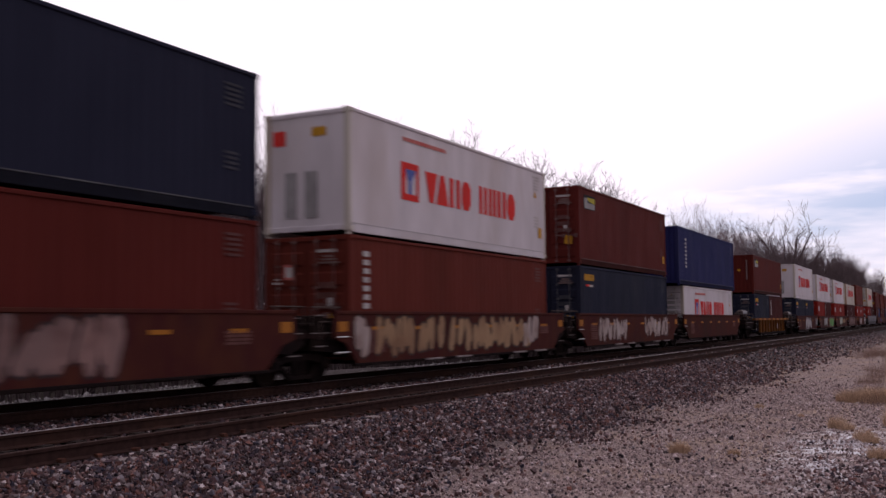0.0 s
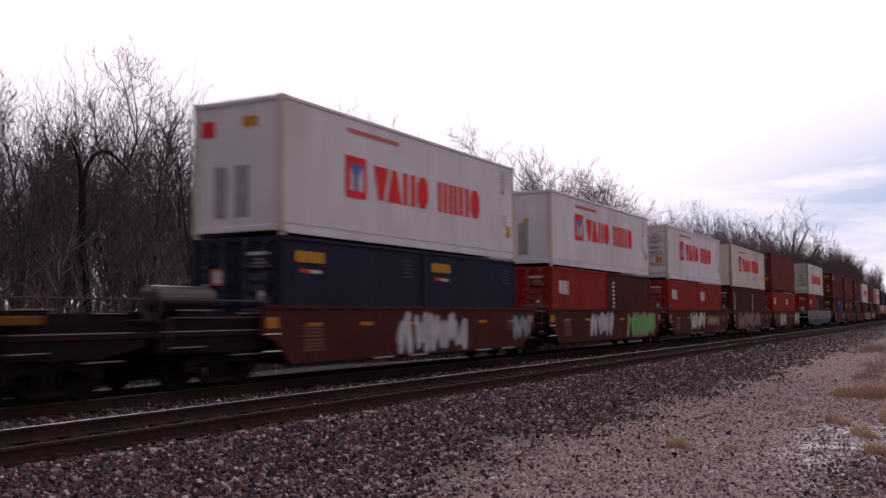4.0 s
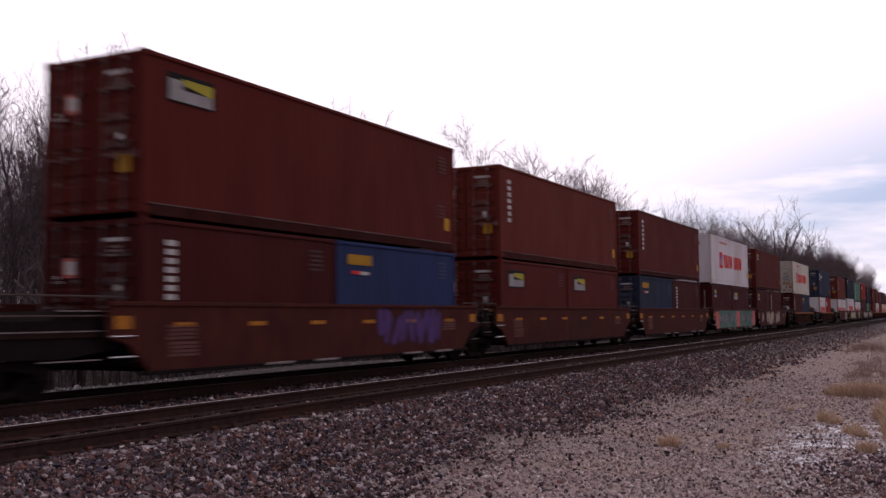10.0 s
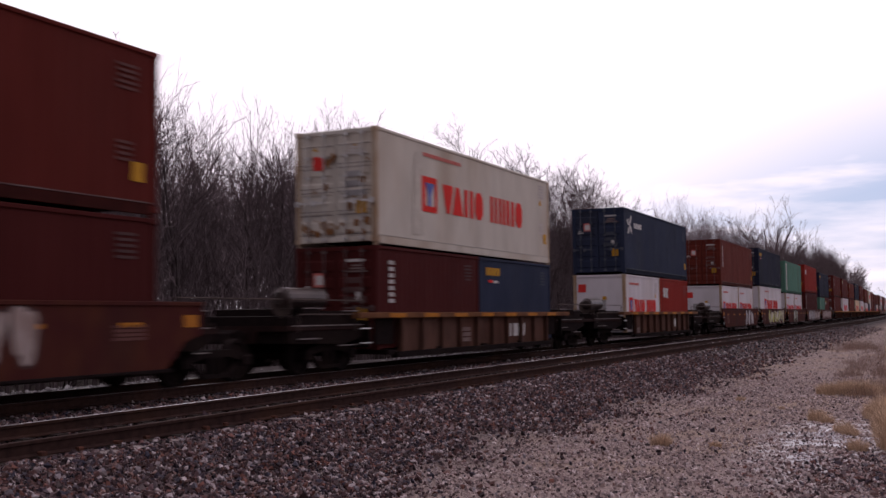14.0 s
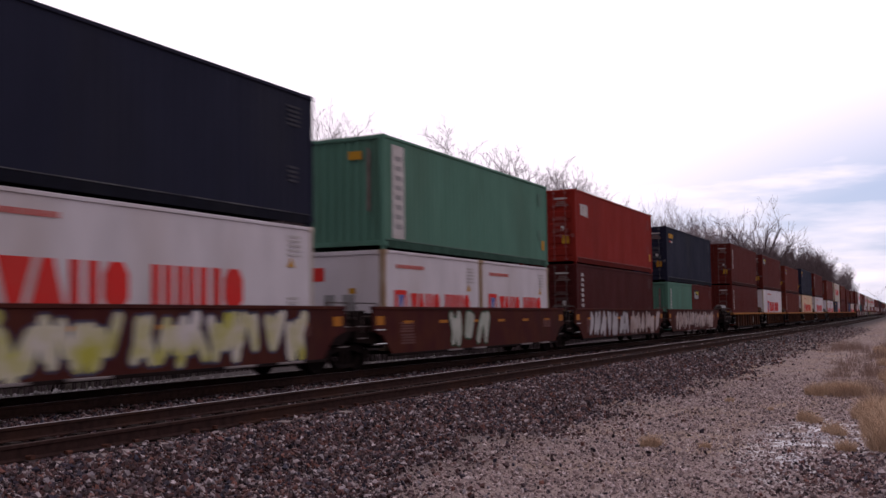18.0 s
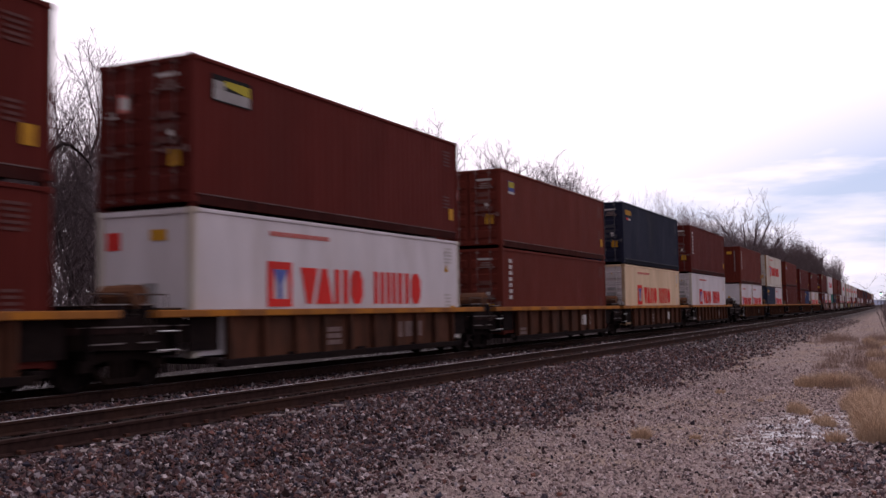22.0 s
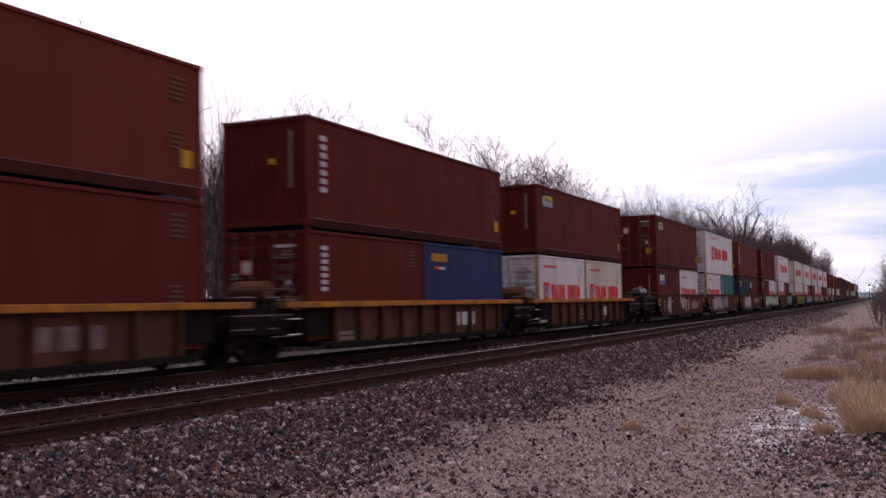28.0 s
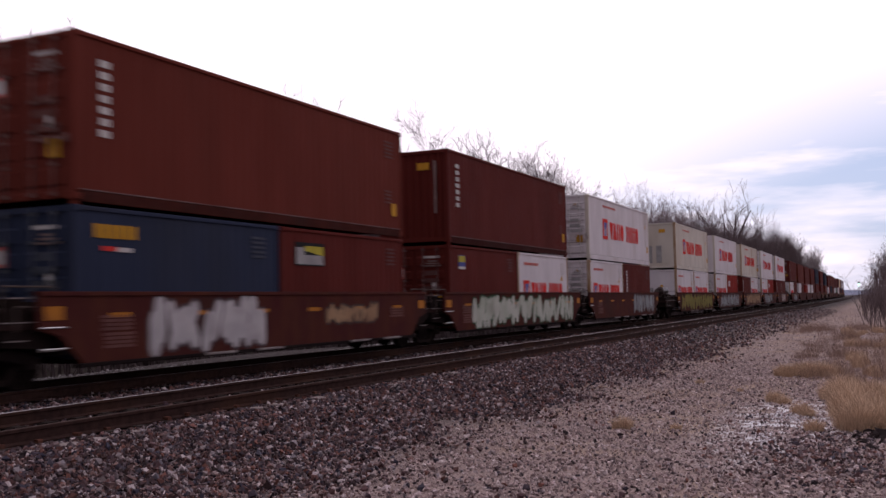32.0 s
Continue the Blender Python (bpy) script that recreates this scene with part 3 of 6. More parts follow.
def door_form(tall):
    """One door leaf of a single sheet pressed into raised panels, hinge at x = 0, free edge at x = -1.08."""
    f = Form()
    rows, n = [(0.14, 0.03)], 5
    for i in range(n):
        z0 = 0.22 + (tall - 0.44) * i / n
        z1 = 0.22 + (tall - 0.44) * (i + 0.72) / n
        rows += [(z0, 0.03), (z0 + 0.05, 0.0), (z1 - 0.05, 0.0), (z1, 0.03)]
    rows.append((tall - 0.12, 0.03))
    cols = (-1.08, -1.0, -0.96, -0.12, -0.08, 0.0)
    for z, y in rows:
        for j, x in enumerate(cols):
            f.v.append((x, y if j in (2, 3) else 0.03, z))
    for i in range(len(rows) - 1):
        for j in range(5):
            f.f.append((6 * i + j, 6 * i + j + 1, 6 * i + 7 + j, 6 * i + 6 + j))
    n, top = len(f.v), tall - 0.12
    f.v += [(-1.08, 0.075, 0.14), (0.0, 0.075, 0.14), (0.0, 0.075, top), (-1.08, 0.075, top)]
    k = 6 * (len(rows) - 1)
    f.f += [(n, n + 1, n + 2, n + 3), (0, 5, n + 1, n), (k, k + 5, n + 2, n + 3)]
    return f


def seams(tall):
    """Dark strips that paint the shade in the grooves across a door leaf."""
    f = Form()
    for k in (0.055, 0.225, 0.26, 0.43, 0.465, 0.64, 0.675, 0.84):
        f.box(-1.02, -0.06, -0.004, 0.002, tall * k + 0.05, tall * k + 0.068)
    return f


def rod_form(tall):
    """A lock rod with its guides and cams."""
    f = Form().tube((0, 0, 0.06), (0, 0, tall - 0.05), 0.018, sides=6)
    for z in (0.10, 0.60, 1.18, tall * 0.58, tall * 0.76, tall - 0.14):
        f.box(-0.055, 0.055, -0.03, 0.03, z - 0.030, z + 0.030)
    f.box(-0.04, 0.36, -0.045, -0.02, 1.02, 1.06)
    f.box(0.24, 0.36, -0.05, -0.02, 0.96, 1.10)
    return f


def plate(y0, y1, z0, z1, x=0.006, thick=0.004):
    return Form().box(x, x + thick, y0, y1, z0, z1)


def bars(y0, y1, z0, z1, n, upright=True, fill=0.72):
    """A stack of n plain bars."""
    f = Form()
    for i in range(n):
        if upright:
            a = z1 - (z1 - z0) * (i + fill) / n
            b = z1 - (z1 - z0) * i / n
            f.box(0.006, 0.010, y0 + 0.03 * ((i * 7) % 3) * (y1 - y0), y1, a, b)
        else:
            a = y0 + (y1 - y0) * i / n
            f.box(0.006, 0.010, a, a + (y1 - y0) * fill / n, z0, z1)
    return f


WORDS = {"white": "white", "cream": "cream", "bone": "off-white", "maroon": "maroon", "wine": "oxblood", "brown": "brown-red", "red": "bright red",
         "navy": "dark navy", "blue": "royal blue", "slate": "slate blue", "cobalt": "mid-blue", "green": "pale green", "teal": "teal green"}
MARKS = {"Y": "red wordmark and emblem", "y": "red wordmark and emblem", "L": "white and lime label", "V": "white stencilled column",
         "T": "yellow name bar", "c": "white square logo", "g": "white upright banner", "f": "white flower-like logo", "B": "small blue label", "N": "blue-rimmed white label"}
TRAIN = []          # every thing of the train: object, place along the train, height over the rail, length


def blots(a, b, z0, z1, seed):
    """Small uneven stains over a field."""
    rng, f = random.Random(seed), Form()
    for n in range(int((b - a) * 2.8)):
        y, z, r = rng.uniform(a + 0.2, b - 0.2), rng.uniform(z0 + 0.12, z1 - 0.12), rng.uniform(0.08, 0.2)
        f.prism([(y + r * rng.uniform(0.5, 1.25) * math.cos(k * 0.785) + 0.3 * r * math.sin(k * 0.785), min(max(z + 1.2 * r * rng.uniform(0.5, 1.2) * math.sin(k * 0.785), z0), z1)) for k in range(8)], 0.0065 + 0.0006 * (n % 8), 0.007 + 0.0006 * (n % 8))
    return f


def row_of_shapes(w0, k, z0, z1):
    """The wordmark as plain shapes: wedges, uprights and blocks."""
    f = Form()

    def solid(outline):
        f.prism([(w0 + k * y, z0 + (z1 - z0) * z) for y, z in outline], 0.006, 0.010)

    def uprights(start, wide, n, thick):
        for i in range(n):
            a = start + (wide - thick) * i / max(1, n - 1)
            solid([(a, 0), (a + thick, 0), (a + thick, 1), (a, 1)])

    def block(start, wide):
        outer = [(0.25, 0), (0.75, 0), (1, 0.25), (1, 0.75), (0.75, 1), (0.25, 1), (0, 0.75), (0, 0.25)]
        solid([(start + wide * p, q) for p, q in outer])

    solid([(0.0, 1), (0.70, 1), (0.46, 0), (0.24, 0)])
    solid([(0.62, 0), (1.34, 0), (1.10, 1), (0.86, 1)])
    uprights(1.42, 0.62, 2, 0.23)
    block(2.16, 0.58)
    uprights(3.30, 0.86, 3, 0.20)
    uprights(4.26, 0.20, 1, 0.20)
    uprights(4.58, 0.62, 2, 0.23)
    block(5.32, 0.58)
    return f


def door_rust():
    """Ragged rust marks on a door end, most along its foot."""
    rng, f = random.Random(8), Form()
    for n in range(34):
        x, r = rng.uniform(-1.0, 1.0), rng.uniform(0.03, 0.11)
        z = rng.choice((rng.uniform(0.2, 0.5), rng.uniform(0.2, 0.6), rng.uniform(0.9, 2.3)))
        k = -0.0004 * n
        f.face(*[(x + r * rng.uniform(0.5, 1.2) * math.cos(t * 0.9), k, max(0.16, z + 1.5 * r * rng.uniform(0.5, 1.2) * math.sin(t * 0.9))) for t in range(7)])
    return f


def decals(box, length, tall, colour, marks, low_down):
    """What is painted on the side towards the camera; x is set on the sheet."""
    at = (HALF - 0.022, 0, 0.06 if low_down else 0.0)

    def put(name, key, make, material, label=""):
        ob = part(name, (key, length, tall), make, material, box, at, 0.0, label)
        if name in ("code_panel", "stencil", "name_bar", "small_lettering", "wordmark"):
            tagged(ob, kind="stuff")

    ym = "Y" in marks or "y" in marks
    if ym:
        if length > 8:
            e0, e1, z0, z1, w0, reach = 2.42, 3.34, 0.86, 1.83, 3.68, 6.1
        else:
            e0, e1, z0, z1, w0, reach = 0.55, 1.22, 0.80, 1.50, 1.42, 3.9
        hgt = z1 - z0
        if length > 8:
            at = (HALF - 0.022, 0, 0.11)
        put("emblem", "rim", lambda: Form().box(0.006, 0.009, e0, e1, z1 - 0.17 * hgt, z1).box(0.006, 0.009, e0, e1, z0, z0 + 0.17 * hgt)
            .box(0.006, 0.009, e0, e0 + 0.24 * (e1 - e0), z0 + 0.17 * hgt, z1 - 0.17 * hgt)
            .box(0.006, 0.009, e1 - 0.16 * (e1 - e0), e1, z0 + 0.17 * hgt, z1 - 0.17 * hgt), YM_RED, "red square emblem")
        mid = (e0 + e1) / 2
        put("emblem", "bird", lambda: Form().prism([(mid - 0.07, z0 + 0.17 * hgt), (mid + 0.07, z0 + 0.17 * hgt), (mid + 0.08, z1 - 0.5 * hgt),
            (e1 - 0.16, z1 - 0.18 * hgt), (e0 + 0.22, z1 - 0.18 * hgt), (mid - 0.08, z1 - 0.5 * hgt)], 0.007, 0.011), EMBLEM_BLUE, "blue winged shape")
        k = reach / 6.05
        put("wordmark", "word", lambda: row_of_shapes(w0, k, z0 + 0.06 * hgt, z1 - 0.10 * hgt), YM_RED, "row of plain red shapes")
        put("small_lettering", "small", lambda: bars(e0 + 0.1, e0 + (2.5 if length > 8 else 1.7), tall - 0.52, tall - 0.42, 9, False, 0.86), PINK_TEXT)
    if "L" in marks:
        low = 0.0 if length > 8 else 0.10
        put("label", "L", lambda: plate(0.6, 1.86, tall - 0.82 - low, tall - 0.28 - low), BLACK_MARK, "black rectangular label")
        put("label", "L2", lambda: Form().prism([(1.0, tall - 0.47 - low), (1.82, tall - 0.58 - low), (1.82, tall - 0.36 - low), (1.0, tall - 0.36 - low)], 0.011, 0.013), LIME_MARK, "lime wedge")
        put("label", "L3", lambda: plate(0.64, 1.82, tall - 0.79 - low, tall - 0.57 - low, 0.0105, 0.002), GREY_PATCH, "pale lower field")
        put("label", "L4", lambda: Form().prism([(0.64, tall - 0.57 - low), (1.0, tall - 0.57 - low), (0.98, tall - 0.40 - low), (0.64, tall - 0.40 - low)], 0.0105, 0.0125), GREY_PATCH)
    if "N" in marks:
        put("label", "N", lambda: plate(0.62, 1.92, tall - 0.98, tall - 0.38), BLUE_MARK, "blue-rimmed rectangular label")
        put("label", "N2", lambda: plate(0.70, 1.84, tall - 0.92, tall - 0.44, 0.0105, 0.002), WHITE_MARK, "white field")
        put("label", "N3", lambda: Form().prism([(0.95, tall - 0.60), (1.80, tall - 0.70), (1.80, tall - 0.56)], 0.013, 0.0145), LIME_MARK)
        put("label", "N4", lambda: plate(0.74, 1.80, tall - 0.90, tall - 0.74, 0.013, 0.0015), BLUE_MARK)
        put("worn_patch", "N5", lambda: plate(2.75, 3.25, tall - 0.95, tall - 0.35, 0.006, 0.002), surface("dark_overpainted_patch", (0.030, 0.026, 0.026), rough=0.7), "dark overpainted patch")
    if "B" in marks:
        put("label", "B", lambda: plate(0.7, 1.22, tall - 0.72, tall - 0.36), BLUE_MARK, "small blue label")
        put("label", "B2", lambda: plate(0.72, 1.2, tall - 0.58, tall - 0.38, 0.011, 0.002), LIME_MARK)
        put("label", "B3", lambda: plate(0.7, 1.22, tall - 0.80, tall - 0.72), WHITE_MARK)
    if "V" in marks:
        put("stencil", "V", lambda: bars(1.40, 1.68, 0.75, tall - 0.55, 8, True, 0.55) if length > 13 else bars(0.60, 0.86, tall - (1.85 if length > 8 else 1.55), tall - 0.42, 7, True, 0.62), WHITE_MARK, "white upright stencilled marks")
    if "T" in marks:
        put("name_bar", "T", lambda: bars(0.48, 1.56, tall - 0.60, tall - 0.36, 6, False, 0.80), YELLOW_MARK, "yellow name bar")
        put("name_bar", "T2", lambda: plate(0.66, 1.0, tall - 0.82, tall - 0.74), YM_RED)
        put("name_bar", "T3", lambda: plate(1.02, 1.4, tall - 0.83, tall - 0.75), WHITE_MARK)
    if "c" in marks:
        put("logo", "c", lambda: plate(0.66, 1.00, tall - 1.0, tall - 0.54).box(0.006, 0.010, 1.07, 1.40, tall - 1.02, tall - 0.54)
            .box(0.006, 0.010, 1.47, 1.60, tall - 1.04, tall - 0.54), WHITE_MARK, "white logo of three plain blocks")
    if "g" in marks:
        put("banner", "g", lambda: plate(0.46, 1.12, 0.22, tall - 0.22), WHITE_MARK, "white upright banner")
        put("banner", "g2", lambda: flush(bars(0.60, 0.98, 0.34, tall - 0.5, 8, True, 0.5)), GREY_PATCH)
    if "f" in marks:
        def petals():
            f = Form()
            for n, (y, z, a, r) in enumerate(((0.55, 0.62, 2.4, 0.42), (0.95, 0.50, 0.9, 0.45), (0.62, 0.98, 4.0, 0.40), (0.98, 0.92, 5.4, 0.44), (0.80, 0.76, 1.6, 0.30))):
                p, q = math.cos(a), math.sin(a)
                f.prism([(0.12 + y + r * (p * u - q * v), tall - z + r * (q * u + p * v)) for u, v in ((-0.5, 0.0), (-0.1, 0.28), (0.55, 0.10), (0.5, -0.1), (-0.1, -0.25))], 0.006 + 0.0008 * n, 0.0075 + 0.0008 * n)
            return f

        tagged(part("logo", ("f", tall), petals, WHITE_MARK, box, at, 0.0, "white flower-like logo"), kind="stuff")
        put("name_bar", "f2", lambda: bars(1.62, 2.95, tall - 0.84, tall - 0.60, 4, False, 0.80), WHITE_MARK, "row of plain white bars")
    if "S" in marks:
        put("rust_stain", "S", lambda: blots(6.9, 8.7, 0.30, 0.74, 3), STAIN, "brown rust stain")
    if "R" in marks:
        tagged(part("rust_stain", ("doors", tall), door_rust, RUST_STREAK, box, (0, -0.012, 0), 0.0, "rust breaking through the doors"), kind="stuff")
        put("rust_stain", "R", lambda: Form().prism([(1.9, 0.2), (2.5, 0.2), (2.45, 2.2), (2.3, 2.5), (2.05, 2.4), (1.98, 1.4)], 0.006, 0.008), STAIN_PALE, "grey-brown run-off stain")
    tone = FADED[colour]
    put("code_panel", "id" + colour, lambda: bars(length - 1.0, length - 0.5, tall - 0.85, tall - 0.35, 5, True, 0.5), tone)
    if length > 8:
        put("code_panel", "id2" + colour, lambda: bars(length - 1.0, length - 0.62, 0.8, 1.2, 4, True, 0.5), tone)
    if length > 8 and not (colour in ("navy", "blue")):
        put("sticker", "amber", lambda: plate(length - 0.62, length - 0.34, 0.52, 0.86), YELLOW_MARK, "amber sticker")
    if colour in ("white", "cream", "bone"):
        put("sticker", "tri", lambda: Form().prism([(length - 1.0, tall - 1.05), (length - 0.74, tall - 1.05), (length - 0.87, tall - 0.82)], 0.006, 0.009), YELLOW_MARK)


def flush(f):
    f.v = [(x + 0.006, y, z) for x, y, z in f.v]
    return f


def container(colour, along, base, length=12.192, tall=2.896, ending="d", marks="", plain=False):
    """A steel freight container; its near end is at y = 0. ending: d doors, p a blind end."""
    paint = PAINT[colour]
    smooth = colour in ("white", "cream", "bone")
    told = [MARKS[k] for k in marks if k in MARKS][:1]
    size = {12.192: "forty-foot", 6.058: "twenty-foot", 13.716: "forty-five-foot"}[length]
    box = tagged(new("shipping_container"), f"{WORDS[colour]} {size} container" + (f" with {told[0]}" if told else " with plain sides")
                 + (", stacked on top" if base > 2 else ", in a well car"), "shipping container", "containers on the train")
    kind = (length, tall, smooth)
    for x, s in ((HALF, 0.0), (-HALF, 180.0)):
        part("side_wall", kind, lambda: wall_form(length, tall, smooth), paint, box, (x - 0.028 * (1 if s == 0 else -1), 0 if s == 0 else length, 0), s)
    part("roof", kind, lambda: Form().box(-HALF + 0.06, HALF - 0.06, 0.06, length - 0.06, tall - 0.03, tall - 0.012), paint, box)
    if plain:
        for y, s in ((0.0, 0.0), (length, 180.0)):
            part("end_wall", kind, lambda: end_form(tall, smooth), paint, box, (0, y, 0), s)
        part("floor", (kind, base > 2), lambda: Form().box(-HALF + 0.02, HALF - 0.02, 0.06, length - 0.06, -0.09 if base > 2 else 0.0, 0.15), paint, box)
        TRAIN.append((box, along, base, length))
        return box
    part("floor", kind, lambda: Form().box(-HALF + 0.06, HALF - 0.06, 0.06, length - 0.06, 0.10, 0.15), STEEL_DARK, box)
    frame_paint = paint
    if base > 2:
        # thin strip that paints the bright line of a skylit ledge
        part("rail_edge", kind, lambda: Form().prism([(0.17, 0.168), (length - 0.17, 0.168), (length - 0.17, 0.188), (0.17, 0.188)], HALF - 0.034, HALF - 0.006), LIP[colour], box, label="pale lip over the bottom rail, painted as catching the sky")
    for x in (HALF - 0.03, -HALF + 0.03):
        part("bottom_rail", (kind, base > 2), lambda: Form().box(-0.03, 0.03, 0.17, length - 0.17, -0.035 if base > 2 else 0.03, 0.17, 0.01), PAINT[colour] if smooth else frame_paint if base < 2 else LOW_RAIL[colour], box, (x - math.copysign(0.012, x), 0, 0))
        part("top_rail", kind, lambda: Form().box(-0.03, 0.03, 0.17, length - 0.17, tall - 0.09, tall - 0.01, 0.012), frame_paint, box, (x, 0, 0))
    post_paint = {"white": PAINT["bone"] if length > 8 or base > 2 else POST_RUST, "cream": POST_RUST, "bone": POST_RUST}.get(colour, paint)
    for x, y, s in ((HALF - 0.087, 0.0, 0.0), (-HALF + 0.087, 0.0, 0.0), (HALF - 0.087, length, 180.0), (-HALF + 0.087, length, 180.0)):
        part("corner_post", (tall, base > 2), lambda: post_form(tall, base > 2), post_paint, box, (x, y, 0), s)
    part("end_sill", "sill", lambda: Form().box(-HALF + 0.17, HALF - 0.17, 0.0, 0.12, 0.02, 0.15, 0.01), paint, box)
    part("end_header", tall, lambda: Form().box(-HALF + 0.17, HALF - 0.17, 0.0, 0.12, tall - 0.12, tall - 0.01, 0.01), paint, box)
    ends = [(0.0, 0.0, ending), (length, 180.0, "p")]
    for y, s, kind_of in ends:
        if kind_of == "p" or plain:
            part("end_wall", kind, lambda: end_form(tall, smooth), paint, box, (0, y, 0), s)
        else:
            for n in (0, 1):
                hx = (HALF - 0.12, -HALF + 0.12)[n]
                sign = 1 if s == 0 else -1
                leaf = part("door", (tall, n), lambda: door_form(tall) if n == 0 else flipped(door_form(tall)), PAINT["white"] if colour == "cream" else paint, box, (hx * sign, y, 0), s)
                if smooth:
                    part("door_seam", tall, lambda: seams(tall), SEAM, leaf, (0.0 if n == 0 else 1.08, -0.004, 0), 0, "dark strips painted as shaded grooves between the pressed panels")
                    part("door_label", (tall, "warning"), lambda: Form().prism([(-0.07, 0.0), (0.07, 0.0), (0.0, 0.13)], -0.003, 0.003), YELLOW_MARK, leaf, (-0.50 if n == 0 else 0.50, -0.006, tall - 0.52), 90, "amber warning triangle")
                for r in (0.30, 0.78):
                    part("lock_rod", (tall, n), lambda: rod_form(tall) if n == 0 else flipped(rod_form(tall)),
                         STEEL_BRIGHT if smooth else GEAR[colour], leaf, (-r if n == 0 else r, -0.05, 0))
            if y == 0.0 and not plain:
                part("door_label", (tall, "amber"), lambda: Form().box(0.62, 0.92, -0.006, 0.0, 0.72, 1.06), YELLOW_MARK, box, (0, -0.004, 0), 0, "amber door label")
                tagged(part("door_label", (tall, "code"), lambda: end_bars(0.36, 0.92, tall - 0.66, tall - 0.44), PALE_MARK if not smooth else WHITE_MARK if colour != "white" else GREY_PATCH, box, (0, -0.004, 0), 0, "white code marks"), kind="stuff")
                part("door_label", (tall, "logo"), lambda: Form().box(-0.66, -0.32, -0.006, 0.0, tall - 1.02, tall - 0.66), PINK_TEXT if not smooth else YM_RED, box, (0, -0.004, 0))
                if not smooth:
                    tagged(part("door_label", (tall, "pale"), lambda: Form().box(-0.60, -0.38, -0.008, -0.006, tall - 0.96, tall - 0.72).box(0.60, 0.74, -0.006, 0.0, 1.24, 1.44).box(0.30, 0.86, -0.006, 0.0, tall - 0.40, tall - 0.33), WHITE_MARK, box, (0, -0.004, 0), 0, "white door plates"), kind="stuff")
                if not smooth:
                    tagged(part("door_label", (tall, "weights"), lambda: end_bars(-0.95, -0.70, tall - 1.12, tall - 0.86), WHITE_MARK, box, (0, -0.004, 0)), kind="stuff")
                tagged(part("door_label", (tall, "plate"), lambda: end_bars(0.25, 0.9, 1.18, 1.9), FADED[colour] if not smooth else GREY_PATCH, box, (0, -0.004, 0)), kind="stuff")
    if ending == "p" and smooth and not plain:
        part("end_emblem", tall, lambda: Form().box(-0.98, -0.62, 0.018, 0.026, tall - 0.78, tall - 0.42), YM_RED, box)
        part("end_panel", tall, lambda: Form().box(-0.62, -0.30, 0.012, 0.026, 0.35, 1.45).box(-0.05, 0.30, 0.012, 0.026, 0.35, 1.45), GREY_PATCH, box, label="grey machinery louvre")
        part("end_label", tall, lambda: Form().box(-0.30 + 0.45, 0.10 + 0.45, 0.016, 0.026, tall - 0.62, tall - 0.40), YELLOW_MARK, box)
    elif ending == "p" and colour == "blue":
        part("end_logo", tall, lambda: Form().box(-0.52, -0.12, 0.0, 0.024, 1.18, 1.30).box(-0.52, -0.40, 0.0, 0.024, 1.30, 1.52).box(-0.40, -0.12, 0.0, 0.024, 1.42, 1.52)
             .box(-0.02, 0.26, 0.0, 0.024, 1.16, 1.48), WHITE_MARK, box, label="white logo of plain blocks")
    elif ending == "p" and not plain:
        part("end_stripe", tall, lambda: Form().box(HALF - 0.50, HALF - 0.42, -0.002, 0.02, 0.9, tall - 0.35), PALE_MARK, box)
        part("end_label", tall, lambda: Form().box(0.15, 0.33, 0.0, 0.024, tall - 1.12, tall - 0.98), YELLOW_MARK, box)
    if not plain or marks:
        decals(box, length, tall, colour, marks, base < 2)
    TRAIN.append((box, along, base, length))
    return box


def flipped(f):
    f.v = [(-x, y, z) for x, y, z in f.v]
    return f


def end_bars(x0, x1, z0, z1):
    f = Form()
    for i in range(3):
        a = z0 + (z1 - z0) * i / 3
        f.box(x0 + 0.05 * i, x1 - 0.07 * i, -0.006, 0.0, a, a + 0.2 * (z1 - z0))
    return f


# ---- well cars ----
WELL = 1.43          # half the width over the side sills


def wheelset_form():
    """Two rail wheels on their axle, turned in one piece: journals, hubs, dished plates, treads and flanges."""
    half = [(0.0, 0.085), (0.62, 0.085), (0.68, 0.11), (0.685, 0.36), (0.68, 0.45), (0.695, 0.455), (0.71, 0.425), (0.82, 0.42), (0.82, 0.36), (0.775, 0.34), (0.78, 0.14), (0.84, 0.11), (0.84, 0.075), (1.0, 0.07)]
    ring = [(-x, r) for x, r in reversed(half[1:])] + half
    f, n, k = Form(), 20, len(ring)
    for i in range(n):
        a = 2 * math.pi * i / n
        f.v += [(x, r * math.cos(a), r * math.sin(a)) for x, r in ring]
    for i in range(n):
        for j in range(k - 1):
            f.f.append((i * k + j, i * k + j + 1, ((i + 1) % n) * k + j + 1, ((i + 1) % n) * k + j))
    f.f += [tuple(i * k for i in range(n)), tuple(i * k + k - 1 for i in range(n))]
    return f


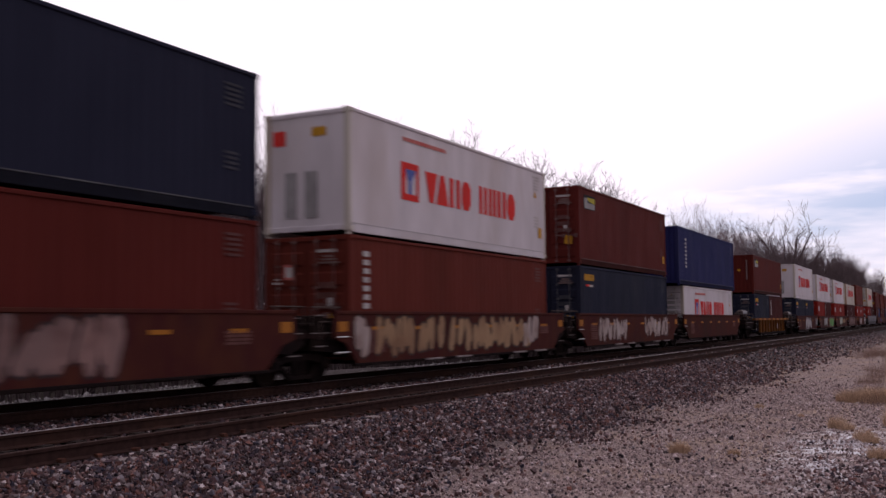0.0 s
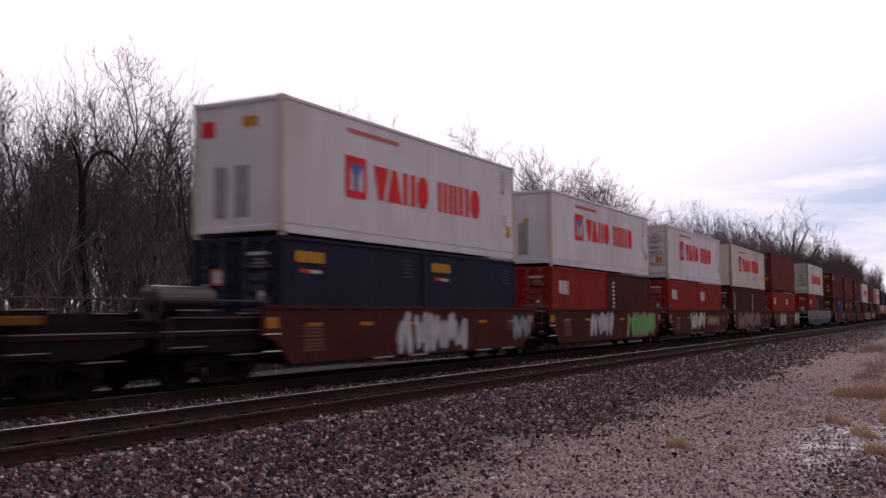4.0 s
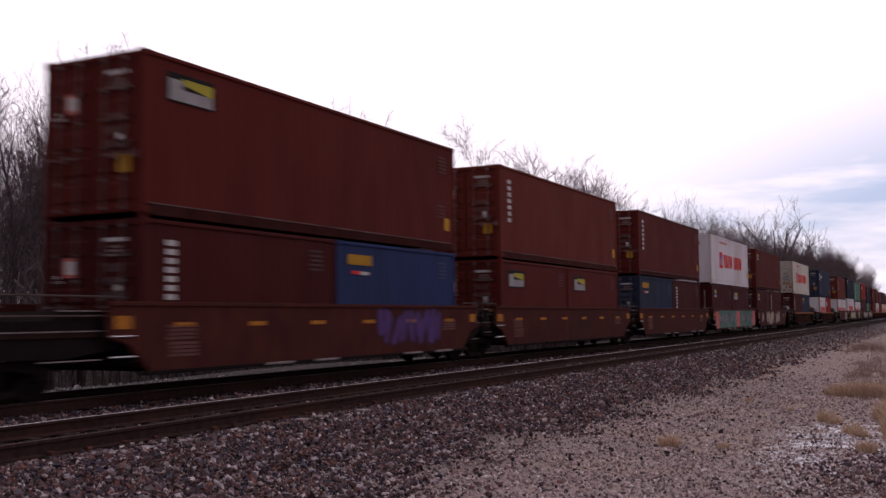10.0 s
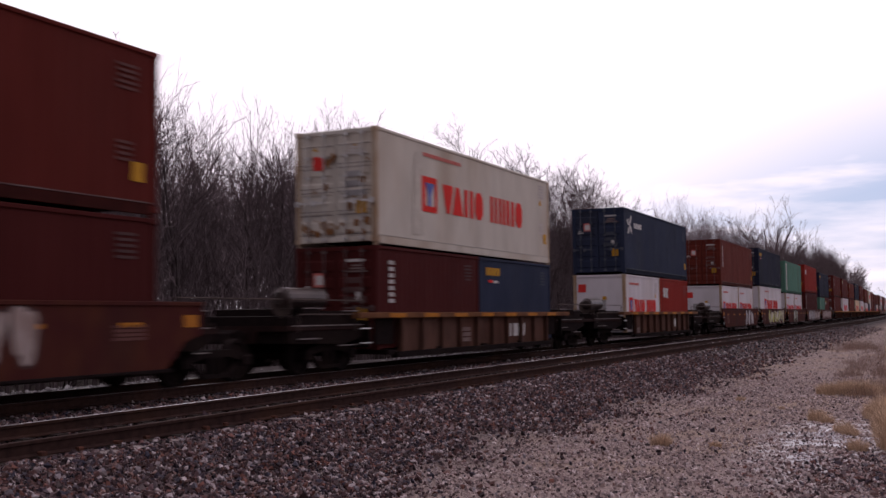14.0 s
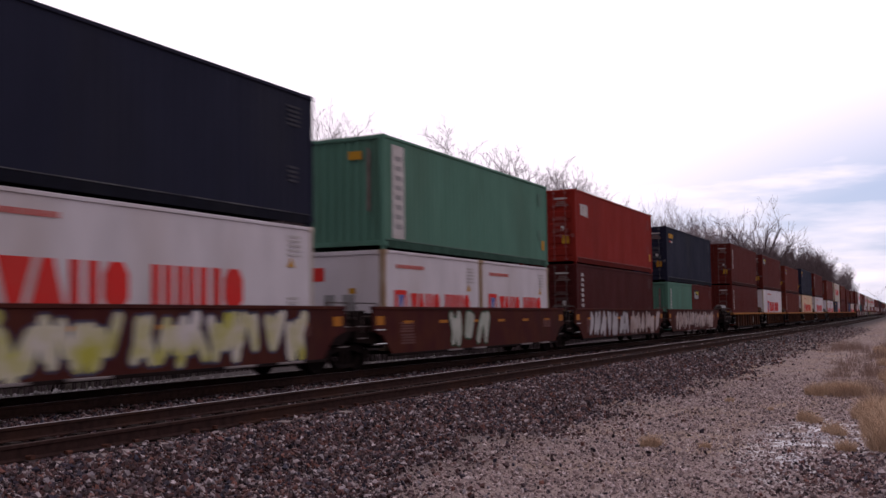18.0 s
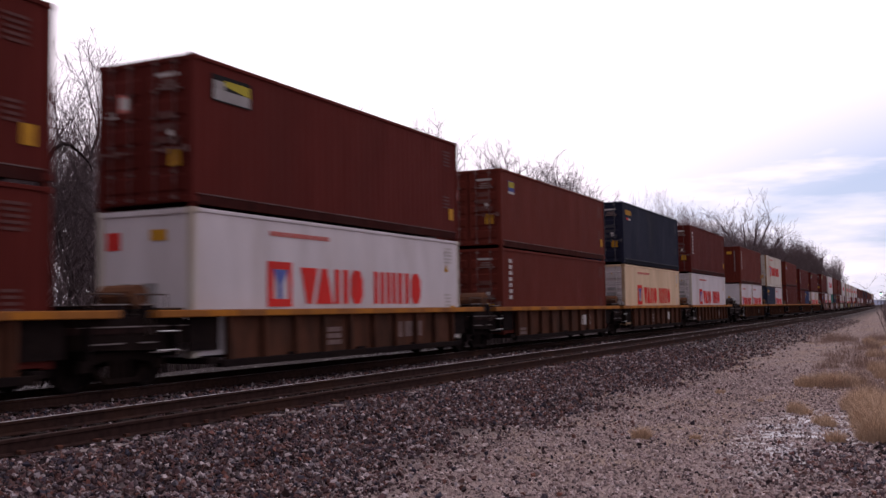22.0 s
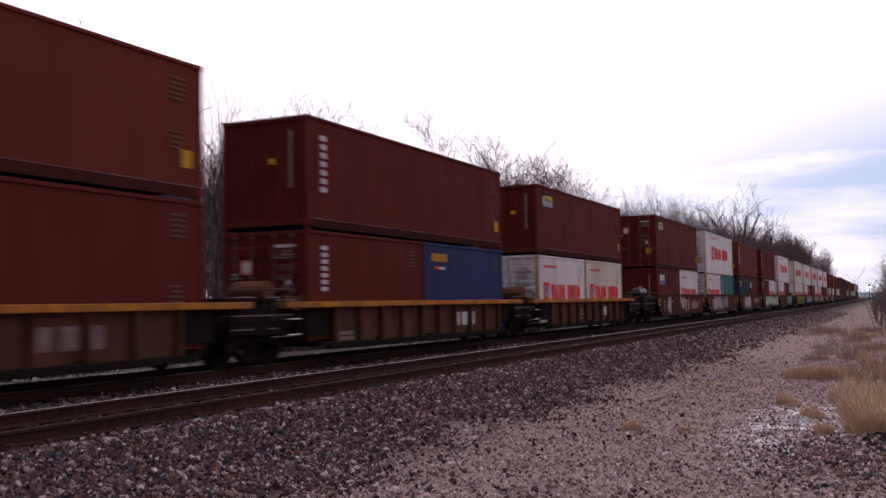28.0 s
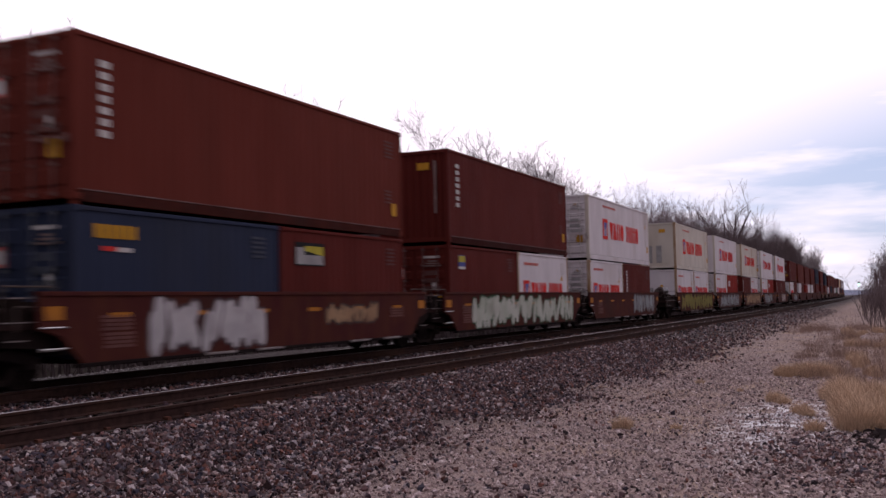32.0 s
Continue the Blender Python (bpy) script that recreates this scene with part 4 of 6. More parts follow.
def frame_form():
    """A truck's cast side frame with spring opening and bearing boxes."""
    f = Form()
    f.prism([(-1.05, 0.50), (-0.75, 0.62), (-0.45, 0.66), (0.45, 0.66), (0.75, 0.62), (1.05, 0.50), (1.05, 0.36), (0.72, 0.44), (0.35, 0.52), (-0.35, 0.52), (-0.72, 0.44), (-1.05, 0.36)], -0.07, 0.07)
    f.prism([(-0.62, 0.42), (-0.36, 0.20), (0.36, 0.20), (0.62, 0.42), (0.62, 0.34), (0.40, 0.12), (-0.40, 0.12), (-0.62, 0.34)], -0.07, 0.07)
    for y in (-0.89, 0.89):
        f.box(-0.09, 0.12, y - 0.14, y + 0.14, 0.32, 0.54, 0.03)
    for y in (-0.2, -0.02, 0.16):
        f.tube((0.0, y, 0.2), (0.0, y, 0.52), 0.07, sides=8)
    return f


WHEELS = []          # every wheelset that comes near: object, place on the train, place on its truck


def truck(parent, at, along):
    bolster = part("truck", "bolster", lambda: Form().box(-1.02, 1.02, -0.22, 0.22, 0.48, 0.66, 0.03).tube((0, 0, 0.6), (0, 0, 0.82), 0.24, sides=14), STEEL_DARK, parent, at)
    for x, s in ((0.98, 0.0), (-0.98, 180.0)):
        part("side_frame", "side_frame", frame_form, STEEL_DARK, bolster, (x, 0, 0), s)
    for y in (-0.89, 0.89):
        axle = part("wheelset", "wheelset", wheelset_form, STEEL_DARK, bolster, (0, y, 0.425))
        if along < 640:
            WHEELS.append((axle, along + at[1] + y, y))
    return bolster


def rail_bars(name, parent, y0, y1, z, x):
    """A handrail on two stanchions."""
    return part(name, (y0, y1, z, x), lambda: Form().tube((x, y0, z), (x, y1, z), 0.018, sides=6).tube((x, y0, z), (x, y0, z - 0.4), 0.016, sides=6)
                .tube((x, y1, z), (x, y1, z - 0.4), 0.016, sides=6), STEEL_DULL, parent)


def platform_edges(y0, y1):
    """Pale strips that paint the lit upper edges of steps and ledges at a car's end."""
    k = y1 - y0
    f = Form().box(1.245, 1.262, y0 + 0.05 * k, y1 - 0.12 * k, 1.085, 1.105)
    f.box(1.225, 1.24, y0 + 0.16 * k, y0 + 0.40 * k, 1.468, 1.49).box(1.225, 1.24, y0 + 0.62 * k, y1 - 0.16 * k, 1.412, 1.43)
    f.box(1.26, 1.30, y0 + 0.10 * k, y0 + 0.34 * k, 0.80, 0.82).box(1.26, 1.30, y0 + 0.55 * k, y0 + 0.80 * k, 0.62, 0.64)
    return f


def end_housing(y0, y1):
    """The stepped cover of brake gear over a car's end platform, in one piece."""
    k = (y1 - y0) / 6
    line = [(y0 + 0.1, 0.72), (y0 + 0.1, 1.30), (y0 + k, 1.32), (y0 + k, 1.46), (y0 + 2.2 * k, 1.48), (y0 + 2.4 * k, 1.26), (y0 + 3.6 * k, 1.26), (y0 + 3.8 * k, 1.42),
            (y0 + 5 * k, 1.42), (y0 + 5 * k, 1.20), (y1 - 0.05, 1.18), (y1 - 0.05, 0.86), (y0 + 4 * k, 0.66)]
    return Form().prism(line, -1.2, 1.22)


def blobs(a, b, z0, z1, seed, x):
    """One sprayed field with a wandering outline."""
    rng, f = random.Random(seed), Form()
    n = max(6, int((b - a) * 3))
    top = [(a + (b - a) * i / n, z1 - rng.uniform(0.0, 0.10)) for i in range(n + 1)]
    foot = [(a + 0.15 + (b - a) * i / n, z0 + rng.uniform(0.0, 0.06)) for i in range(n + 1)]
    for i in range(n):
        f.face((x, *top[i]), (x, *foot[i]), (x, *foot[i + 1]), (x, *top[i + 1]))
    return f


def strokes(a, b, z0, z1, seed, grow, x, bold=0.115):
    """Fat sprayed turns that overlap one another, each a rounded ribbon of its own random bend."""
    rng, f = random.Random(seed), Form()
    tall = z1 - z0
    half = bold * tall
    y, n = a, 0
    while y < b - 0.3 * tall:
        wide = min(tall * rng.uniform(0.55, 0.85), b - y)
        up, line = rng.random() < 0.5, []
        for i in range(rng.choice((3, 4, 4))):
            p, q = rng.uniform(0.0, 1.0), (rng.uniform(0.84, 1.0) if up else rng.uniform(0.0, 0.16))
            line.append((y + half + (wide - 2 * half) * p + 0.10 * tall * q, z0 + half + (tall - 2 * half) * q))
            up = not up
        for _ in (0, 1):
            soft = [line[0]]
            for (p, q), (u, v) in zip(line, line[1:]):
                soft += [(0.75 * p + 0.25 * u, 0.75 * q + 0.25 * v), (0.25 * p + 0.75 * u, 0.25 * q + 0.75 * v)]
            line = soft + [line[-1]]
        thick = half * rng.uniform(0.8, 1.2) + grow
        for i, (p, q) in enumerate(line):
            k = x + 0.00003 * (n % 120)
            n += 1
            f.face(*[(k, p + 0.97 * thick * math.cos(t * 0.7854), min(max(q + 0.97 * thick * math.sin(t * 0.7854), 0.36), 1.545)) for t in range(8)])
            if i:
                u, v = line[i - 1]
                far = math.hypot(p - u, q - v) or 1.0
                sy, sz = -(q - v) / far * thick, (p - u) / far * thick
                k += 0.000015
                f.face(*[(k, c, min(max(d, 0.36), 1.545)) for c, d in ((u + sy, v + sz), (p + sy, q + sz), (p - sy, q - sz), (u - sy, v - sz))])
        y += wide * 0.52
    return f


def well_car(kind, along, first, last, spray=(), seed=0, fore=1.67, aft=1.67, plain=False):
    """One platform of a double-stack car. kind: a smooth brown, r ribbed rusty, y ribbed yellow, g long grey. fore, aft: from the
    container's ends to the joints with the neighbours. Its y = 0 is the near end of the container."""
    words = {"a": "brown smooth-sided double-stack well car, sprayed with graffiti" if spray else "brown smooth-sided double-stack well car with amber reflectors",
             "r": "rusty ribbed double-stack well car with an orange top chord", "k": "dark rusty ribbed double-stack well car with a brown top chord",
             "y": "weathered yellow ribbed double-stack well car", "g": "long two-tone grey double-stack well car"}[kind]
    car = tagged(new("well_car"), words, "rail car", "well cars of the train")
    paint = {"a": WELL_BROWN, "r": WELL_RIB, "k": WELL_DULL, "y": WELL_YELLOW, "g": WELL_GREY}[kind]
    lo, hi = -fore, 12.192 + aft
    top, low = (1.56, 0.33) if kind in "a" else (1.64, 0.36) if kind == "g" else (1.38, 0.30)
    s0, s1 = (-0.95, 13.15) if kind == "a" else (-2.95, 16.7) if kind == "g" else (-1.25, 13.45)
    if kind in "ag":
        b0, b1 = (0.05, 12.15) if kind == "a" else (-1.8, 14.6)
        outline = [(s0, top), (s0, 0.98), (s0 + 0.45, 0.86), (b0, low), (b1, low), (s1 - 0.45, 0.86), (s1, 0.98), (s1, top)]
        for x, s in ((WELL, 1), (-WELL, -1)):
            part("side_sill", (kind, s), lambda: Form().prism(outline, WELL - 0.06 if s > 0 else -WELL, WELL if s > 0 else -WELL + 0.06), paint, car)
            part("sill_flange", (kind, s), lambda: Form().box(x - 0.09, x + 0.035, b0 - 0.2, b1 + 0.2, low, low + 0.07, 0.01), WELL_GREY_DARK if kind == "g" else STEEL_DARK, car)
            part("sill_cap", (kind, s), lambda: Form().box(x - 0.10, x + 0.03, s0, s1, top - 0.06, top + 0.02, 0.012), paint, car)
        if kind == "g":
            part("lower_band", kind, lambda: Form().prism([(s0 + 0.55, 0.82), (b0 + 0.05, low + 0.03), (b1 - 0.05, low + 0.03), (s1 - 0.55, 0.82)], WELL + 0.003, WELL + 0.012), WELL_GREY_DARK, car, label="dark grey lower band")
            for y in (s0 + 0.35, s1 - 3.35):
                part("top_plate", kind, lambda: Form().box(WELL - 0.07, WELL - 0.02, 0.0, 3.0, top + 0.02, top + 0.20, 0.01), STEEL_DARK, car, (0, y, 0), 0, "black plate over the sill's end")
            for y, w, z in ((3.2, 0.62, 0.98), (4.3, 0.80, 0.92), (7.6, 0.55, 0.90), (9.2, 0.9, 1.02)):
                part("worn_patch", (kind, w), lambda: Form().prism([(0.08, 0.0), (w - 0.12, 0.02), (w, 0.2), (w - 0.1, 0.40), (0.05, 0.38), (-0.04, 0.2)], WELL + 0.013, WELL + 0.015), WELL_GREY_DARK, car, (0, y, z - 0.12), 0, "dark overpainted patch")
        n = 5 if kind == "g" else 6
        for i in range(0 if plain else n):
            y = b0 + 0.8 + (b1 - b0 - 1.6) * i / (n - 1)
            part("reflector", kind, lambda: plate(-0.26, 0.26, 1.22 if kind == "g" else 1.14, 1.31 if kind == "g" else 1.22), ORANGE_MARK, car, (WELL, y, 0), 0, "amber reflector strip")
        for y in (s0 + 0.12, s1 - 0.5):
            part("end_reflector", kind, lambda: plate(0.0, 0.38, 1.12, 1.34), ORANGE_MARK, car, (WELL, y, 0), 0, "amber end marker")
        for a, z in ((b0 + 0.35, 1.02), (b1 - 1.2, 1.02), (b0 + 0.4, 0.72)):
            part("stencil", (a, z), lambda: bars(a, a + 0.75, z - 0.12, z + 0.16, 4), FADED["brown"], car, (WELL, 0, 0))
        for y in () if plain else (3.6, 5.3, 9.2, 10.9):
            # the pale steps carry their lit tops in the colour
            part("sill_step", kind, lambda: Form().box(WELL - 0.02, WELL + 0.09, -0.45, 0.45, low + 0.02, low + 0.07, 0.01), STEEL_DARK if seed % 3 == 0 else PALE_STEEL, car, (0, y + (1.4 if kind == "g" else 0), 0))
    else:
        chord = CHORD_BROWN if kind == "k" else CHORD if kind == "r" else WELL_YELLOW
        for x, s in ((WELL, 1), (-WELL, -1)):
            web = [(0.9, top - 0.12), (0.9, low + 0.08), (11.4, low + 0.08), (11.4, top - 0.12)]
            part("web", (kind, s), lambda: Form().prism(web, *((x - 0.16, x - 0.13) if s > 0 else (x + 0.13, x + 0.16))), paint, car)
            part("top_chord", (kind, s), lambda: Form().box(x - 0.20, x + 0.04, s0, s1, top - 0.14, top, 0.015), chord, car)
            part("bottom_chord", (kind, s), lambda: Form().box(x - 0.18, x + 0.02, 0.6, 11.7, low - 0.04, low + 0.10, 0.012), STEEL_DARK, car)
            for y, w in ((0.25, 0.9), (11.95, 0.9)):
                part("end_web", (kind, s), lambda: Form().box(x - 0.20, x - 0.15, -0.45, 0.45, low + 0.3, top - 0.14), STEEL_DARK, car, (0, y, 0))
            for i in range(0 if plain else 10):
                y = 0.95 + 10.35 * i / 9
                part("rib", (kind, s), lambda: Form().box(*((x - 0.13, x - 0.01) if s > 0 else (x + 0.01, x + 0.13)), -0.055, 0.055, low + 0.10, top - 0.14, 0.01), paint, car, (0, y, 0))
        for i in range(0 if plain else 7):
            y = 0.6 + 11.0 * i / 6
            part("reflector", kind, lambda: plate(-0.42, 0.42, top - 0.125, top - 0.02, 0.042, 0.004), ORANGE_MARK, car, (WELL, y, 0), 0, "amber reflector strip")
        part("stencil_panel", kind, lambda: bars(7.9, 9.6, 0.62, 1.02, 3, False, 0.7), WHITE_MARK if seed % 3 else PALE_MARK, car, (WELL - 0.125, 0, 0), 0, "dulled white stencil bars")
        part("stencil", (kind, seed % 2), lambda: bars(1.15, 1.85, 0.40, 0.66, 2) if seed % 2 else bars(4.5, 5.2, 0.5, 0.95, 3), PALE_MARK, car, (WELL - 0.125, 0, 0))
    floor_z = 0.60 if kind == "g" else 0.46
    for y in (3.2, 9.0) if plain else (0.4, 3.2, 6.1, 9.0, 11.8):
        part("floor_beam", kind, lambda: Form().box(-WELL + 0.05, WELL - 0.05, -0.18, 0.18, low + 0.04, floor_z - 0.004, 0.015), STEEL_DARK, car, (0, y, 0))
    for y, sgn in ((min(-0.25, s0 + 0.6), -1), (max(12.45, s1 - 0.6), 1)):
        part("bulkhead", (kind, sgn), lambda: Form().box(-WELL + 0.06, WELL - 0.06, -0.04, 0.04, 0.55, top - 0.25), STEEL_DARK, car, (0, y, 0))
    for lo_y, hi_y, sgn in ((lo + 0.05, s0 + 0.9, -1), (s1 - 0.9, hi - 0.05, 1)):
        part("end_platform", (kind, round(lo_y, 2), sgn), lambda: Form().box(-1.25, 1.25, lo_y, hi_y, 0.98, 1.10, 0.02).box(-0.4, 0.4, lo_y, hi_y, 0.72, 0.98, 0.02), GRIMY if kind != "g" else WELL_GREY, car)
        if not plain:
            part("platform_edge", (round(lo_y, 2), sgn), lambda: platform_edges(lo_y, hi_y), PALE_STEEL, car, label="pale strips painted as the end platform's lit edges")
        if not plain and kind != "g":
            part("end_housing", (round(lo_y, 2), sgn), lambda: end_housing(lo_y, hi_y), STEEL_DARK, car, label="grimy brake housing")
    rail_bars("handrail", car, lo + 0.15, s0 + 0.5, 1.66, 1.22)
    rail_bars("handrail", car, s1 - 0.5, hi - 0.15, 1.66, 1.22)
    rail_bars("grab_iron", car, lo + 0.4, s0 + 0.1, 1.34, 1.28)
    if not plain:
        for i in (0, 1):
            part("rung", "r", lambda: Form().tube((0, 0, 0), (0, 0.5, 0), 0.015, sides=6), STEEL_BRIGHT, car, (WELL + 0.015, s0 + 0.05, 0.66 + 0.34 * i))
    truck(car, (0, lo if not first else lo + (2.0 if kind != "g" else 1.5), 0), along)
    if last:
        truck(car, (0, hi - (2.0 if kind != "g" else 1.5), 0), along)
    if first:
        part("coupler", "c", lambda: Form().box(-0.12, 0.12, -0.55, 0.6, 0.74, 0.98, 0.03).box(-0.2, 0.2, -0.7, -0.45, 0.70, 1.02, 0.05), STEEL_DARK, car, (0, lo + 0.3, 0))
        part("brake_wheel", "b", lambda: Form().tube((0, -0.02, 0), (0, 0.02, 0), 0.28, sides=16).tube((0, -0.1, 0), (0, 0.3, 0), 0.03, sides=8), STEEL_DULL, car, (0.75, lo + 0.5, 1.58))
        part("reservoir", "r", lambda: Form().tube((0, -0.75, 0), (0, 0.75, 0), 0.23, sides=16).tube((0, -0.82, 0), (0, -0.75, 0), 0.13, 0.23, sides=16).tube((0, 0.75, 0), (0, 0.82, 0), 0.23, 0.13, sides=16), RESERVOIR, car, (0.85, lo + 1.1, 1.70), 0, "air reservoir")
    elif kind == "r" and not plain:
        part("reservoir", "rr", lambda: Form().tube((-0.4, 0, 0), (0.4, 0, 0), 0.22, sides=14), RUST, car, (0.75, lo + 0.35, 1.62), 0, "rust-brown air reservoir")
    if last:
        part("coupler", "c2", lambda: Form().box(-0.12, 0.12, -0.6, 0.55, 0.74, 0.98, 0.03).box(-0.2, 0.2, 0.45, 0.7, 0.70, 1.02, 0.05), STEEL_DARK, car, (0, hi - 0.3, 0))
    for i, (tone, a, b, z0, z1) in enumerate(spray):
        key, over = seed * 7 + i, None
        if tone in ("teal", "coral"):
            under = part("graffiti", (tone, a, b, key), lambda: blobs(a, b, z0, z1, key, 0.019 if tone == "coral" else 0.006), SPRAY[tone], car, (WELL, 0, 0), 0, "sprayed graffiti field")
            if tone == "teal":
                over = part("graffiti", (tone, a, b, key, 1), lambda: strokes(a + 0.1, b, z0 + 0.12, z1 - 0.10, key, 0.0, 0.009, 0.045), SPRAY_LINE[tone], car, (WELL, 0, 0))
                tagged(part("graffiti", (tone, a, b, key, 2), lambda: strokes(a + 0.2, b, z0 + 0.15, z1 - 0.12, key + 50, 0.0, 0.014, 0.05), SPRAY["pale"], car, (WELL, 0, 0)), kind="stuff")
        else:
            under = part("graffiti", (tone, a, b, key), lambda: strokes(a, b, z0, z1, key, 0.055, 0.006), SPRAY_LINE[tone], car, (WELL, 0, 0), 0, "dark sprayed outline")
            over = part("graffiti", (tone, a, b, key, 1), lambda: strokes(a, b, z0, z1, key, 0.0, 0.011), SPRAY[tone], car, (WELL, 0, 0), 0, "sprayed graffiti")
        tagged(under, kind="stuff")
        if over:
            tagged(over, kind="stuff")
    TRAIN.append((car, along, 0.0, 12.192))
    return car

# ---- the train's make-up, from the front ----
# place along the train, car kind, end of set (f first, l last, s single, - between), spray, top container, low containers
# spray: tone, from, to, foot and top of each sprayed field; a container: colour, end, marks and, where it is low, "h" for a high one and "2" for two of twenty feet
UNITS = (
    (3.61, "a", "-", "tan 1.0 4.6 0.5 1.45; pink 4.8 8.4 0.45 1.5", "navy d", "maroon d h"),
    (19.16, "a", "-", "tan 0.7 10.2 0.5 1.5; white 9.5 10.8 0.5 1.5; white -0.3 0.5 0.5 1.5", "white p Y", "brown d Vh"),
    (34.76, "a", "-", "white 1.2 4.9 0.5 1.45; white 7.4 11.3 0.55 1.5", "maroon d L", "navy d Th"),
    (50.16, "a", "l", "", "blue p V", "white d Y"),
    (69.91, "y", "s", "", "maroon p Ls", "navy d T2 wine d V"),
    (89.63, "a", "f", "silver 4.2 8.2 0.4 1.5; pale 11.2 12.8 0.6 1.4", "white p Y", "navy d T2 navy d T"),
    (105.07, "a", "-", "lime 7.8 12.2 0.4 1.5; silver 3.0 6.0 0.5 1.5", "white p Ys", "red d c2 wine d V"),
    (120.65, "a", "-", "greenwhite 3.2 6.6 0.55 1.5; tan 7.2 10.2 0.7 1.3", "white d Ys", "red d c2 red d c"),
    (136.14, "a", "-", "pink 0.2 8.4 0.4 1.52", "bone p YsS", "wine d V2 wine d V"),
    (151.60, "a", "l", "white 1.6 5.0 0.4 1.52; silver 9.8 12.4 0.45 1.5", "brown d", "red d c2 red d c"),
    (173.46, "g", "s", "", "bone d Y", "red d c2 wine d V"),
    (195.36, "a", "f", "violet 7.4 10.8 0.6 1.5", "maroon d L", "wine d V2 cobalt d T"),
    (210.79, "a", "-", "", "brown d V", "maroon d L2 maroon d L"),
    (226.36, "a", "-", "", "maroon d V", "slate d T2 wine d V"),
    (241.82, "a", "-", "teal 0.4 6.6 0.42 1.54; teal 7.0 12.2 0.42 1.54; coral -0.4 0.5 0.4 1.5; coral 6.0 7.2 0.44 1.53; coral 11.9 12.9 0.46 1.52", "white p Y", "wine p B2 wine d L"),
    (257.29, "a", "l", "black 2.5 6.3 0.42 1.54; white 7.2 9.4 0.5 1.5; white 0.6 1.5 0.6 1.4", "maroon d B", "wine d B2 wine d V"),
    (277.19, "k", "s", "", "bone d YR", "wine d V2 slate d T"),
    (298.91, "k", "s", "", "slate d f", "white p y2 red d c"),
    (320.82, "a", "f", "silver 7.2 10.7 0.35 1.52", "brown d V", "white p y2 white d y"),
    (336.30, "a", "-", "yellow 2.4 11.6 0.38 1.52", "navy d T", "white p Yh"),
    (351.74, "a", "-", "greenwhite 3.2 6.2 0.4 1.5", "green p g", "white p y2 white d y"),
    (367.25, "a", "-", "silver 0.6 6.6 0.4 1.52; white 6.8 12.4 0.4 1.52", "red d c", "wine d Vh"),
    (382.69, "a", "l", "white 0.6 11.2 0.45 1.5", "navy d T", "green p V2 maroon d L"),
    (402.54, "r", "f", "", "maroon d V", "maroon d Vh"),
    (418.14, "r", "-", "", "maroon d L", "white p Yh"),
    (433.84, "r", "-", "", "brown d Bs", "brown d Vh"),
    (449.26, "r", "-", "", "navy d T", "cream d Yh"),
    (465.05, "r", "l", "", "maroon d V", "white d Yh"),
    (484.79, "r", "f", "", "brown p V", "white p y2 white d y"),
    (500.72, "r", "-", "", "bone d Y", "slate d T2 white d y"),
    (516.84, "r", "-", "", "brown p Bs", "maroon d Vh"),
    (532.78, "r", "-", "", "maroon p Vs", "maroon d V2 cobalt d T"),
    (548.67, "r", "l", "", "maroon p Ls", "white d y2 bone d y"),
    (568.57, "a", "f", "white 1.2 2.4 0.45 1.5; white 5.0 7.8 0.5 1.5; tan 8.4 10.8 0.6 1.2", "maroon d L", "maroon p N2 white d y"),
    (584.09, "a", "-", "white 0.8 4.6 0.4 1.52; pale 4.4 7.6 0.5 1.5", "white d Y", "white d y2 teal p V"),
    (599.58, "a", "-", "silver 1.5 5.3 0.4 1.52; tan 7.6 10.2 0.8 1.3", "brown d V", "slate d T2 maroon d L"),
    (614.98, "a", "-", "greenwhite 1.0 12.0 0.4 1.5", "maroon p V", "maroon d B2 white d y"),
    (630.54, "a", "l", "pale 7.0 12.0 0.45 1.5", "white d Y", "white d y2 maroon d V"),
    (650.46, "a", "f", "olive 0.2 12.0 0.42 1.5", "bone p Y", "white p y2 white d y"),
    (665.99, "a", "-", "pale 0.6 11.0 0.42 1.5", "white p Y", "white d y2 red d c"),
    (681.52, "a", "-", "tan 0.6 11.5 0.42 1.5", "bone p Y", "maroon d V2 white d y"),
    (697.05, "a", "-", "pale 0.4 8.0 0.42 1.5", "white d Y", "white d y2 red d c"),
    (712.58, "a", "l", "white 4.0 9.0 0.42 1.5", "white d Y", "maroon d V2 maroon d V"),
    (732.41, "a", "f", "pale 3.0 9.0 0.42 1.5", "maroon d V", "white d y2 maroon d V"),
    (747.94, "a", "-", "", "brown d V", "white d y2 maroon d V"),
    (763.47, "a", "-", "", "maroon d V", "red d c2 white d y"),
    (779.00, "a", "-", "", "maroon d", "white d y2 maroon d"),
    (794.53, "a", "l", "", "navy d", "maroon d h"),
    (814.36, "k", "s", "", "maroon d", "maroon d h"),
    (834.16, "k", "s", "", "navy d", "brown d h"),
    (853.96, "a", "f", "", "maroon d", "white d2 red d"),
    (869.49, "a", "-", "", "brown d", "navy d h"),
    (885.02, "a", "-", "", "brown d", "maroon d h"),
    (900.55, "a", "-", "", "maroon d", "white d2 white d"),
    (916.08, "a", "l", "", "maroon d", "green d2 maroon d"),
    (935.88, "r", "f", "", "maroon d", "white d h"),
    (951.41, "r", "-", "", "cream d", "maroon d h"),
    (966.94, "r", "-", "", "maroon d", "navy d h"),
    (982.47, "r", "-", "", "white d", "brown d h"),
    (998.00, "r", "l", "", "maroon d", "maroon d h"),
)
FAR = 740.0          # from here on the camera never passes near


